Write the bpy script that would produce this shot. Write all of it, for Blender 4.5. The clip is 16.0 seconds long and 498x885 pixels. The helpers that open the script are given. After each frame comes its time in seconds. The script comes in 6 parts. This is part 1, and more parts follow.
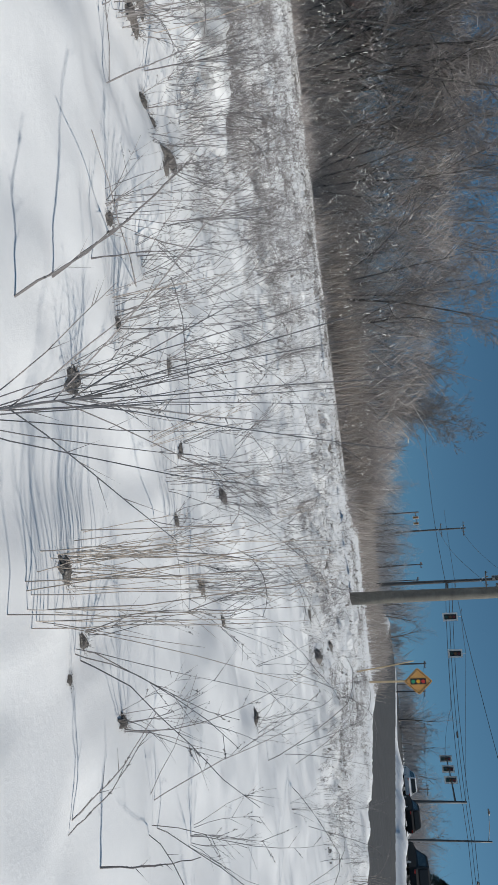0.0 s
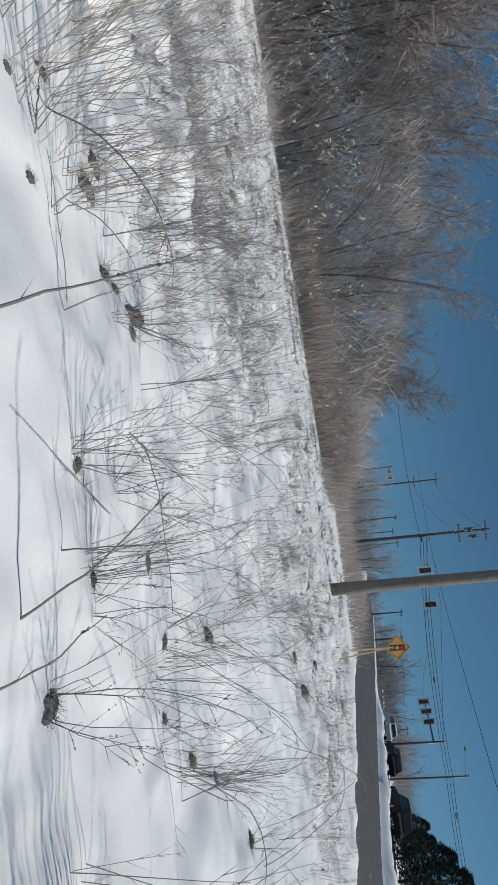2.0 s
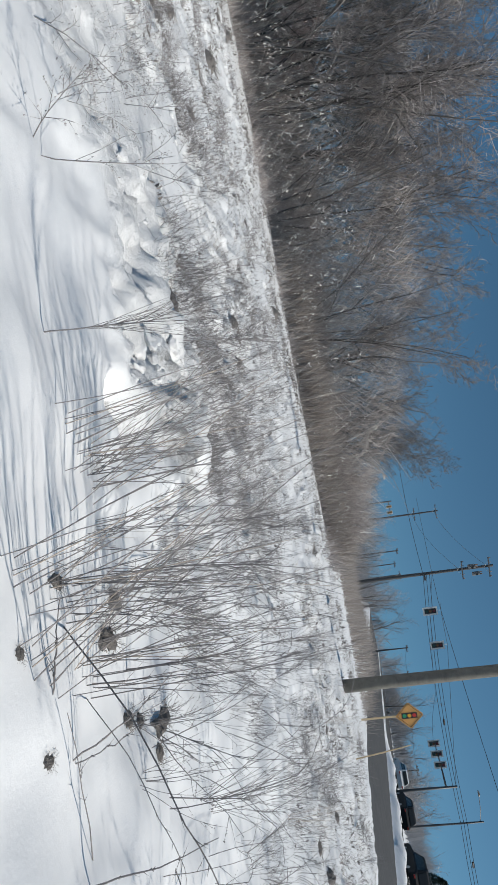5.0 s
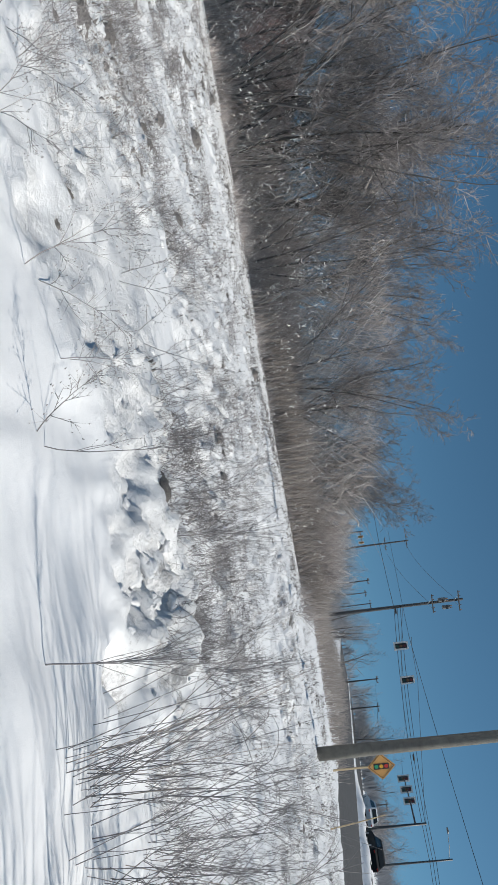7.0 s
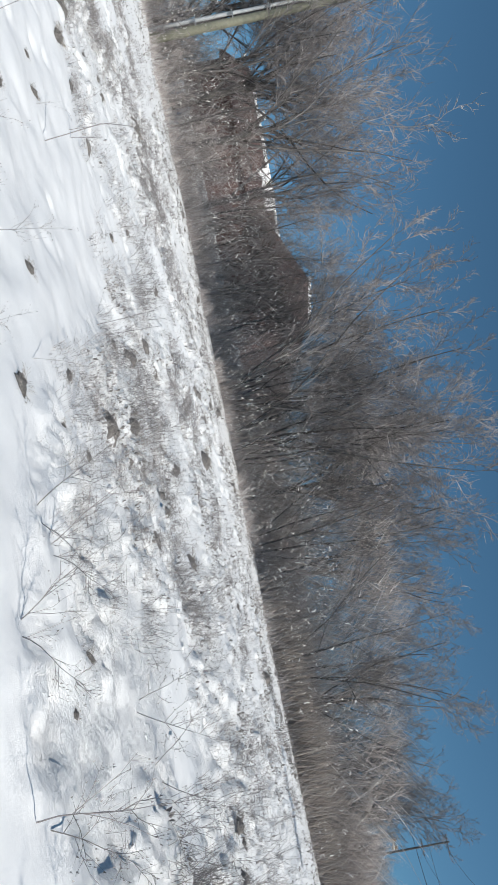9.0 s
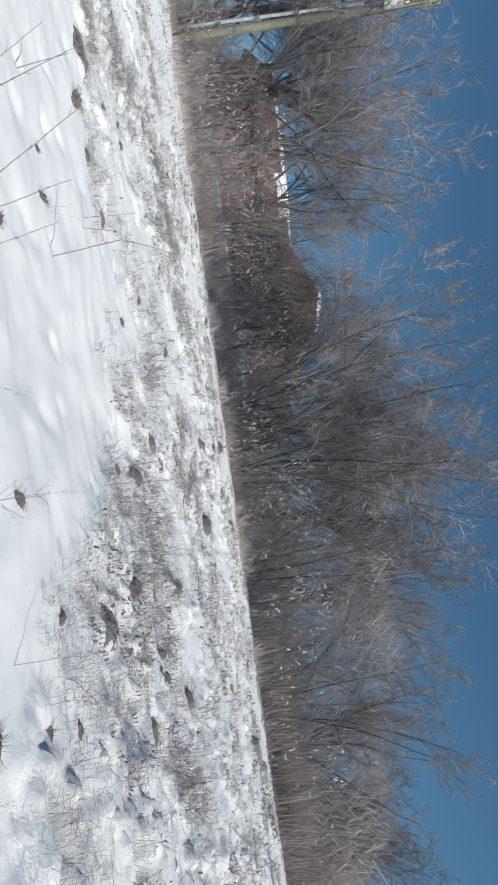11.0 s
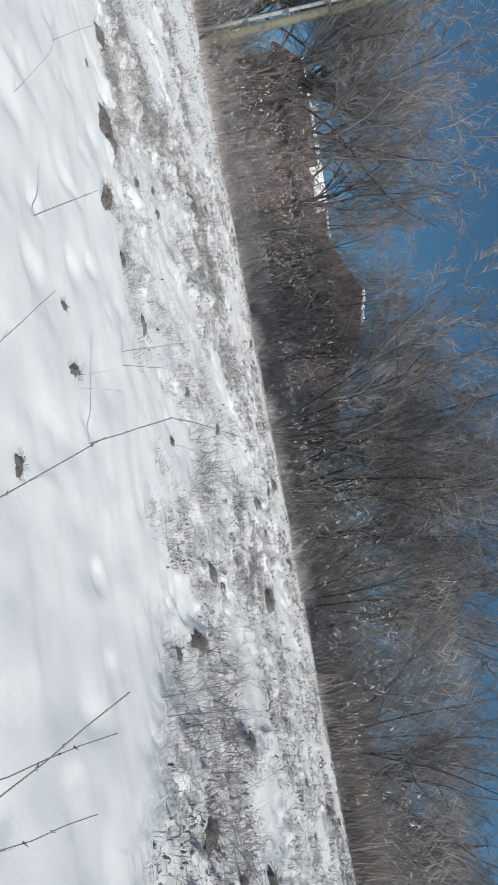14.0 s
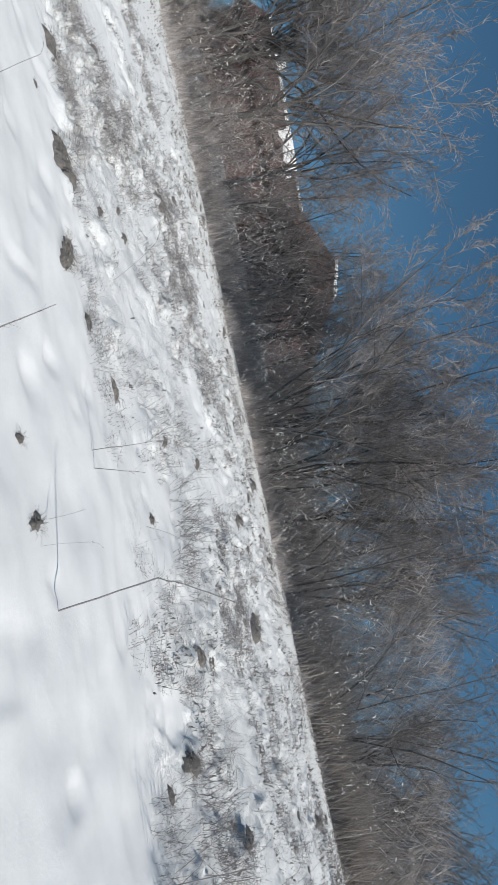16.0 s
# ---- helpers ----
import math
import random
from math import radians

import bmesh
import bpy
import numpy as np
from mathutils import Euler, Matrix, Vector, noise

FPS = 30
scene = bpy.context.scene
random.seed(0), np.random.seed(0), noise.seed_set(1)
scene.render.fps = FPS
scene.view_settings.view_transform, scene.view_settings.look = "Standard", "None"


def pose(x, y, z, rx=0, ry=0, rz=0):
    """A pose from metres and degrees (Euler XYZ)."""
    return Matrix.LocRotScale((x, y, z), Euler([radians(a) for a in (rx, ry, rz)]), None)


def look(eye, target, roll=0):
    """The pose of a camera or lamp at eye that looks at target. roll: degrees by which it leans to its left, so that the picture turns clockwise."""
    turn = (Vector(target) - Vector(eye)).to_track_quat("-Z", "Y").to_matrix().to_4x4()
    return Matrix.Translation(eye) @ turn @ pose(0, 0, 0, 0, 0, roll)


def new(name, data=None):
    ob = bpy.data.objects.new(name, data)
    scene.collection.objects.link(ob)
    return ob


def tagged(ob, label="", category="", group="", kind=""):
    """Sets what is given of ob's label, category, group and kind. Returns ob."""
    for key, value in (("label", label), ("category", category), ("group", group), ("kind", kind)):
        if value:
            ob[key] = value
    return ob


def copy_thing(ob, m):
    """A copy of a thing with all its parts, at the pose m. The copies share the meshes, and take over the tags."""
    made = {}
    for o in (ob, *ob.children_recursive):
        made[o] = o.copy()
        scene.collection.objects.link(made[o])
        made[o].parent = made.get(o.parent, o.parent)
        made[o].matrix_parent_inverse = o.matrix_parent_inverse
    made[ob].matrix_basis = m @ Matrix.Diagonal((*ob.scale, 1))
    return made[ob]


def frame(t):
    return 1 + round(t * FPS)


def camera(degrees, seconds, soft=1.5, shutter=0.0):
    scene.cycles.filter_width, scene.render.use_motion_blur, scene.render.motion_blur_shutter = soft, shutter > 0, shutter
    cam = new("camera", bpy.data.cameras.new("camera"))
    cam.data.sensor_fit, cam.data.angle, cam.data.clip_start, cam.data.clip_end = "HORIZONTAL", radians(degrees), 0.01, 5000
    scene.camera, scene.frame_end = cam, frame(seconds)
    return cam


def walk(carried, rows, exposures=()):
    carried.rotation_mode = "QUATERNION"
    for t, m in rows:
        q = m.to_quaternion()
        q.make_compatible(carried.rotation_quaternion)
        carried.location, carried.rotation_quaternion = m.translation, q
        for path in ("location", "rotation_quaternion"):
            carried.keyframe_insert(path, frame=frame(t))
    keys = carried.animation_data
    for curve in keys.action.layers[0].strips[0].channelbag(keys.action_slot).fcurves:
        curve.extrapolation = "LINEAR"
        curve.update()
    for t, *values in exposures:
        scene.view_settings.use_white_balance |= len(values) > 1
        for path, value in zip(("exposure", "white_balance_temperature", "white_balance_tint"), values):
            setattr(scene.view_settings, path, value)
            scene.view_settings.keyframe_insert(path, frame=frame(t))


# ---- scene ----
cam = camera(43.54, 16.0, soft=1.4)
PATH = [
    (0.0, look((-0.001, -0.001, 0.936), (-0.333, 9.829, -0.869), 84.71)),
    (0.5, look((-0.338, -0.014, 0.963), (-0.169, 9.845, -0.705), 84.60)),
    (1.0, look((-0.611, 0.039, 0.956), (-1.014, 9.934, -0.430), 82.42)),
    (1.5, look((-0.832, 0.104, 0.976), (-0.873, 10.013, -0.370), 82.07)),
    (2.0, look((-1.094, 0.168, 0.979), (-0.663, 10.051, -0.482), 82.96)),
    (2.5, look((-1.380, 0.243, 0.953), (-1.367, 10.167, -0.278), 83.74)),
    (3.0, look((-1.652, 0.302, 0.950), (-1.845, 10.226, -0.266), 83.32)),
    (3.5, look((-1.901, 0.353, 0.967), (-1.622, 10.240, -0.510), 81.70)),
    (4.0, look((-2.219, 0.468, 0.975), (-2.355, 10.390, -0.266), 80.39)),
    (4.2, look((-2.338, 0.500, 0.985), (-2.630, 10.413, -0.293), 80.43)),
    (6.3, look((-3.466, 0.587, 0.962), (-2.729, 10.467, -0.400), 82.56)),
    (6.5, look((-3.576, 0.592, 0.964), (-2.957, 10.503, -0.213), 82.64)),
    (7.0, look((-3.823, 0.612, 0.999), (-4.095, 10.571, 0.141), 81.69)),
    (7.5, look((-4.081, 0.613, 1.022), (-5.197, 10.541, 0.596), 80.16)),
    (8.0, look((-4.315, 0.614, 1.017), (-6.199, 10.435, 1.151), 79.40)),
    (8.5, look((-4.567, 0.609, 1.001), (-7.434, 10.187, 0.797), 81.87)),
    (9.0, look((-4.838, 0.621, 1.012), (-9.048, 9.689, 0.812), 78.62)),
    (9.2, look((-4.960, 0.624, 1.007), (-9.393, 9.587, 0.897), 76.35)),
    (11.3, look((-6.792, 0.709, 1.016), (-10.873, 9.836, 0.796), 82.97)),
    (11.5, look((-6.912, 0.709, 1.014), (-11.187, 9.741, 0.629), 81.49)),
    (12.0, look((-7.190, 0.687, 0.993), (-11.900, 9.498, 0.553), 78.00)),
    (12.5, look((-7.448, 0.791, 1.017), (-12.329, 9.506, 0.531), 79.10)),
    (13.0, look((-7.743, 0.811, 0.998), (-12.227, 9.731, 0.435), 81.06)),
    (13.5, look((-8.072, 0.917, 0.980), (-12.355, 9.934, 0.396), 80.49)),
    (14.0, look((-8.403, 1.018, 0.951), (-12.340, 10.167, 0.064), 79.49)),
    (14.5, look((-8.715, 1.086, 0.945), (-11.976, 10.513, 0.229), 82.51)),
    (14.9, look((-8.970, 1.162, 0.961), (-13.057, 10.268, 0.349), 78.01)),
    (15.0, look((-9.039, 1.177, 0.963), (-12.641, 10.481, 0.281), 77.75)),
    (15.5, look((-9.362, 1.224, 0.950), (-12.694, 10.629, 0.283), 78.30)),
    (16.0, look((-9.685, 1.257, 0.943), (-12.976, 10.684, 0.383), 78.37)),
]
EXPOSURES = [(0.0, -0.27), (1.5, -0.25), (4.0, -0.08), (7.0, 0.06), (8.0, 0.2), (9.0, 0.2), (12.5, 0.04), (16.0, -0.02)]
SKY = (1500, 1.0, 1.6, 2.0)      # altitude, air, dust, ozone
SKY_LIFT, SKY_TINT = 0.15, (0.66, 1.02, 1.03)
SKY_STRENGTH, SUN_STRENGTH = 0.079, 3.9
walk(cam, PATH, exposures=EXPOSURES)

# ---- light ----
SUN_ELEVATION, SUN_AZIMUTH = 39.0, 102.0     # degrees; azimuth clockwise from +y
world = bpy.data.worlds.new("winter_sky")
scene.world = world
world.use_nodes = True
wn = world.node_tree
background = wn.nodes["Background"]
sky = wn.nodes.new("ShaderNodeTexSky")
sky.sky_type, sky.sun_disc = "NISHITA", False
sky.sun_elevation, sky.sun_rotation = radians(SUN_ELEVATION), radians(SUN_AZIMUTH)
sky.altitude, sky.air_density, sky.dust_density, sky.ozone_density = SKY
sky_way, sky_lift, sky_tint = wn.nodes.new("ShaderNodeTexCoord"), wn.nodes.new("ShaderNodeVectorMath"), wn.nodes.new("ShaderNodeMix")
sky_lift.operation, sky_lift.inputs[1].default_value = "ADD", (0, 0, SKY_LIFT)      # clear dry air: little pale haze low down
sky_tint.data_type, sky_tint.blend_type = "RGBA", "MULTIPLY"
sky_tint.inputs[0].default_value, sky_tint.inputs[7].default_value = 1.0, (*SKY_TINT, 1)
wn.links.new(sky_way.outputs["Generated"], sky_lift.inputs[0])
wn.links.new(sky_lift.outputs[0], sky.inputs[0])
wn.links.new(sky.outputs[0], sky_tint.inputs[6])
wn.links.new(sky_tint.outputs[2], background.inputs[0])
background.inputs[1].default_value = SKY_STRENGTH
sun_data = bpy.data.lights.new("sun", "SUN")
sun_data.energy, sun_data.angle, sun_data.color = SUN_STRENGTH, radians(2.2), (1.0, 0.955, 0.88)
sun = new("sun", sun_data)
to_sun = Vector((math.sin(radians(SUN_AZIMUTH)) * math.cos(radians(SUN_ELEVATION)),
                 math.cos(radians(SUN_AZIMUTH)) * math.cos(radians(SUN_ELEVATION)),
                 math.sin(radians(SUN_ELEVATION))))
sun.matrix_world = look(to_sun * 60, (0, 0, 0))


# ---- materials ----
def shader(name):
    mat = bpy.data.materials.new(name)
    mat.use_nodes = True
    nt = mat.node_tree
    return mat, nt, nt.nodes["Principled BSDF"]


def noise_node(nt, scale, detail=4.0, rough=0.6, coords="Object"):
    tc = nt.nodes.new("ShaderNodeTexCoord")
    n = nt.nodes.new("ShaderNodeTexNoise")
    n.inputs["Scale"].default_value = scale
    n.inputs["Detail"].default_value = detail
    n.inputs["Roughness"].default_value = rough
    nt.links.new(tc.outputs[coords], n.inputs["Vector"])
    return n


def ramp_node(nt, source, stops, interpolation="LINEAR"):
    r = nt.nodes.new("ShaderNodeValToRGB")
    r.color_ramp.interpolation = interpolation
    while len(r.color_ramp.elements) < len(stops):
        r.color_ramp.elements.new(0.5)
    for e, (at, c) in zip(r.color_ramp.elements, stops):
        e.position, e.color = at, (*c, 1)
    nt.links.new(source, r.inputs[0])
    return r


def bump_node(nt, bsdf, source, strength, distance):
    b = nt.nodes.new("ShaderNodeBump")
    b.inputs["Strength"].default_value, b.inputs["Distance"].default_value = strength, distance
    nt.links.new(source, b.inputs["Height"])
    nt.links.new(b.outputs[0], bsdf.inputs["Normal"])
    return b


def mottled(name, dark, light, scale, rough=0.8, bump=0.3, distance=0.01, metal=0.0, coords="Object"):
    """A surface of two tones at two scales, with fine relief."""
    mat, nt, b = shader(name)
    big, fine = noise_node(nt, scale, 3, 0.6, coords), noise_node(nt, scale * 9, 5, 0.7, coords)
    mix = nt.nodes.new("ShaderNodeMath")
    mix.operation = "ADD"
    nt.links.new(big.outputs[0], mix.inputs[0])
    nt.links.new(fine.outputs[0], mix.inputs[1])
    half = nt.nodes.new("ShaderNodeMath")
    half.operation = "MULTIPLY"
    half.inputs[1].default_value = 0.5
    nt.links.new(mix.outputs[0], half.inputs[0])
    r = ramp_node(nt, half.outputs[0], [(0.36, dark), (0.64, light)])
    nt.links.new(r.outputs[0], b.inputs["Base Color"])
    b.inputs["Roughness"].default_value, b.inputs["Metallic"].default_value = rough, metal
    if bump:
        bump_node(nt, b, fine.outputs[0], bump, distance)
    return mat


def twig_material(name, stops, rough=0.75):
    """Each stem takes a tone of its own, and each plant leans a little darker or lighter."""
    mat, nt, b = shader(name)
    g = nt.nodes.new("ShaderNodeNewGeometry")
    r = ramp_node(nt, g.outputs["Random Per Island"], stops)
    info = nt.nodes.new("ShaderNodeObjectInfo")
    hsv = nt.nodes.new("ShaderNodeHueSaturation")
    span = nt.nodes.new("ShaderNodeMapRange")
    span.inputs["To Min"].default_value, span.inputs["To Max"].default_value = 0.75, 1.25
    nt.links.new(info.outputs["Random"], span.inputs[0])
    nt.links.new(span.outputs[0], hsv.inputs["Value"])
    nt.links.new(r.outputs[0], hsv.inputs["Color"])
    nt.links.new(hsv.outputs[0], b.inputs["Base Color"])
    b.inputs["Roughness"].default_value = rough
    b.inputs["Specular IOR Level"].default_value = 0.3
    return mat


def snow_material():
    mat, nt, b = shader("snow")
    attr = nt.nodes.new("ShaderNodeAttribute")
    attr.attribute_name = "bare"
    fine, mid = noise_node(nt, 34, 7, 0.85), noise_node(nt, 3.2, 4, 0.6)
    # where the dead grass comes through: the cover is thin and the grain is high
    add = nt.nodes.new("ShaderNodeMath")
    add.operation = "ADD"
    nt.links.new(attr.outputs["Fac"], add.inputs[0])
    clump = noise_node(nt, 7, 3, 0.6)
    both = nt.nodes.new("ShaderNodeMath")
    both.operation = "MULTIPLY_ADD"
    both.inputs[1].default_value, both.inputs[2].default_value = 0.55, -0.275
    nt.links.new(clump.outputs[0], both.inputs[0])
    sum_noise = nt.nodes.new("ShaderNodeMath")
    sum_noise.operation = "ADD"
    nt.links.new(both.outputs[0], sum_noise.inputs[0])
    nt.links.new(fine.outputs[0], sum_noise.inputs[1])
    nt.links.new(sum_noise.outputs[0], add.inputs[1])
    cover = ramp_node(nt, add.outputs[0], [(0.0, (0, 0, 0)), (1.0, (1, 1, 1))])
    cover.color_ramp.elements[0].position, cover.color_ramp.elements[1].position = 0.77, 0.97
    clean = ramp_node(nt, mid.outputs[0], [(0.3, (0.86, 0.865, 0.87)), (0.7, (0.93, 0.932, 0.935))])
    # neutral greys: thin snow over grass, with the lumps' shading mixed in
    dirt_and_shade = ramp_node(nt, fine.outputs[0], [(0.35, (0.21, 0.201, 0.197)), (0.55, (0.33, 0.322, 0.318)), (0.7, (0.56, 0.553, 0.55))])
    mix = nt.nodes.new("ShaderNodeMix")
    mix.data_type = "RGBA"
    nt.links.new(cover.outputs[0], mix.inputs[0])
    nt.links.new(clean.outputs[0], mix.inputs[6])
    nt.links.new(dirt_and_shade.outputs[0], mix.inputs[7])
    nt.links.new(mix.outputs[2], b.inputs["Base Color"])
    b.inputs["Roughness"].default_value = 0.62
    b.inputs["Specular IOR Level"].default_value = 0.35
    grain = noise_node(nt, 20, 7, 0.75)
    relief = bump_node(nt, b, grain.outputs[0], 0.4, 0.025)
    lumpy = nt.nodes.new("ShaderNodeAttribute")
    lumpy.attribute_name = "rough"
    span = nt.nodes.new("ShaderNodeMapRange")
    span.inputs["To Min"].default_value, span.inputs["To Max"].default_value = 0.14, 1.0
    nt.links.new(lumpy.outputs["Fac"], span.inputs[0])
    nt.links.new(span.outputs[0], relief.inputs["Strength"])
    return mat


def plain(name, colour, rough=0.5, metal=0.0):
    return mottled(name, tuple(c * 0.8 for c in colour), tuple(min(1, c * 1.15) for c in colour), 3.0, rough, 0.08, 0.004, metal)


SNOW = snow_material()
CLOD = mottled("crusted_snow", (0.86, 0.865, 0.87), (0.93, 0.932, 0.935), 6, 0.6, 0.5, 0.02)
BARK = twig_material("grey_bark", [(0.0, (0.06, 0.055, 0.052)), (0.5, (0.105, 0.097, 0.092)), (0.9, (0.20, 0.186, 0.176)), (1.0, (0.33, 0.312, 0.298))], 0.85)
TWIG = twig_material("brown_twigs", [(0.0, (0.13, 0.117, 0.112)), (0.55, (0.235, 0.213, 0.205)), (0.93, (0.33, 0.30, 0.29)), (1.0, (0.44, 0.415, 0.40))])
BRUSH = twig_material("thicket_twigs", [(0.0, (0.27, 0.236, 0.22)), (0.6, (0.44, 0.39, 0.363)), (0.9, (0.57, 0.515, 0.477)), (0.96, (0.72, 0.69, 0.66)), (1.0, (0.82, 0.80, 0.77))])
MIXED_TWIG = twig_material("grey_brown_twigs", [(0.0, (0.24, 0.213, 0.203)), (0.6, (0.44, 0.395, 0.377)), (0.9, (0.58, 0.53, 0.505)), (0.98, (0.66, 0.635, 0.62)), (1.0, (0.78, 0.77, 0.76))])
REED = twig_material("tan_reeds", [(0.0, (0.20, 0.174, 0.155)), (0.6, (0.33, 0.291, 0.263)), (1.0, (0.47, 0.42, 0.383))])
WEED = twig_material("dry_weed_stems", [(0.0, (0.14, 0.129, 0.128)), (0.6, (0.235, 0.217, 0.213)), (0.9, (0.33, 0.303, 0.295)), (1.0, (0.44, 0.405, 0.385))])
STRAW = twig_material("straw_stems", [(0.0, (0.28, 0.234, 0.198)), (0.6, (0.44, 0.375, 0.32)), (1.0, (0.58, 0.51, 0.44))])
GRASS = twig_material("dead_grass", [(0.0, (0.17, 0.153, 0.14)), (0.6, (0.28, 0.254, 0.228)), (1.0, (0.42, 0.38, 0.335))])
LEAF = twig_material("dead_leaves", [(0.0, (0.15, 0.137, 0.128)), (0.6, (0.24, 0.221, 0.207)), (1.0, (0.36, 0.333, 0.31))])
SCRAP = mottled("bleached_leaf_scraps", (0.62, 0.60, 0.57), (0.88, 0.87, 0.84), 6, 0.6, 0.2, 0.005)
BIRCH = mottled("birch_bark", (0.42, 0.40, 0.37), (0.85, 0.83, 0.79), 4, 0.7, 0.2, 0.005)
POLE_WOOD = mottled("weathered_pole_wood", (0.10, 0.095, 0.083), (0.19, 0.18, 0.155), 5, 0.85, 0.5, 0.01)
POLE_GREEN = mottled("treated_pole_wood", (0.155, 0.155, 0.115), (0.26, 0.255, 0.19), 4, 0.8, 0.5, 0.01)
STEEL = mottled("galvanised_steel", (0.36, 0.38, 0.39), (0.55, 0.57, 0.58), 4, 0.45, 0.1, 0.003, 0.6)
PVC = plain("grey_conduit", (0.42, 0.43, 0.44), 0.45)
MAST_PAINT = plain("dark_grey_mast_paint", (0.09, 0.095, 0.10), 0.5)
ENAMEL = plain("pale_transformer_enamel", (0.44, 0.47, 0.44), 0.4)
CERAMIC = plain("brown_ceramic", (0.20, 0.12, 0.08), 0.25)
CABLE = plain("black_cable", (0.025, 0.026, 0.028), 0.5)
SIGN_YELLOW = plain("sign_yellow_sheeting", (0.60, 0.31, 0.09), 0.5)
SOIL = mottled("dark_thawed_soil", (0.13, 0.12, 0.113), (0.26, 0.24, 0.225), 9, 0.95, 0.7, 0.02)
# twig tones paled to blue-grey: the haze of distance is in the colour
HAZY = twig_material("haze_tinted_twigs", [(0.0, (0.26, 0.27, 0.29)), (0.6, (0.36, 0.37, 0.395)), (1.0, (0.48, 0.49, 0.51))])
BLACK = plain("black_paint", (0.02, 0.02, 0.022), 0.5)
WHITE = plain("white_paint", (0.78, 0.78, 0.76), 0.5)
RED = plain("red_lens", (0.55, 0.04, 0.03), 0.35)
AMBER = plain("amber_lens", (0.75, 0.38, 0.03), 0.35)
GREEN = plain("green_lens", (0.03, 0.30, 0.14), 0.35)
LENS_RED = plain("unlit_red_lens", (0.16, 0.03, 0.03), 0.3)
LENS_AMBER = plain("unlit_amber_lens", (0.17, 0.08, 0.03), 0.3)
LENS_GREEN = plain("unlit_green_lens", (0.02, 0.07, 0.06), 0.3)
POLE_DARK = mottled("dark_creosoted_wood", (0.045, 0.047, 0.05), (0.09, 0.092, 0.095), 5, 0.9, 0.4, 0.01)
CAN_GREY = plain("weathered_grey_can", (0.12, 0.13, 0.135), 0.6)
STAKE = plain("pale_wood", (0.55, 0.42, 0.26), 0.7)
GUARD = plain("yellow_plastic", (0.75, 0.48, 0.10), 0.5)
ASPHALT = mottled("asphalt", (0.045, 0.045, 0.047), (0.085, 0.083, 0.08), 1.2, 0.85, 0.5, 0.01)
SIDING = mottled("brown_siding", (0.10, 0.06, 0.054), (0.165, 0.103, 0.094), 1.5, 0.75, 0.3, 0.02)
SHINGLE = mottled("brown_shingles", (0.07, 0.045, 0.041), (0.12, 0.077, 0.07), 3, 0.9, 0.6, 0.02)
CAR_DARK = plain("dark_car_paint", (0.022, 0.023, 0.025), 0.6)
CAR_WHITE = plain("white_car_paint", (0.72, 0.73, 0.74), 0.3)
TYRE = plain("tyre_rubber", (0.02, 0.02, 0.02), 0.9)
NEEDLE = twig_material("evergreen_needles", [(0.0, (0.03, 0.044, 0.036)), (0.7, (0.055, 0.078, 0.06)), (1.0, (0.09, 0.12, 0.09))])


def glass_material():
    mat, nt, b = shader("window_glass")
    b.inputs["Base Color"].default_value = (0.02, 0.025, 0.03, 1)
    b.inputs["Roughness"].default_value = 0.06
    b.inputs["Specular IOR Level"].default_value = 0.12
    return mat


CAR_DARK.node_tree.nodes["Principled BSDF"].inputs["Specular IOR Level"].default_value = 0.15
GLASS = glass_material()


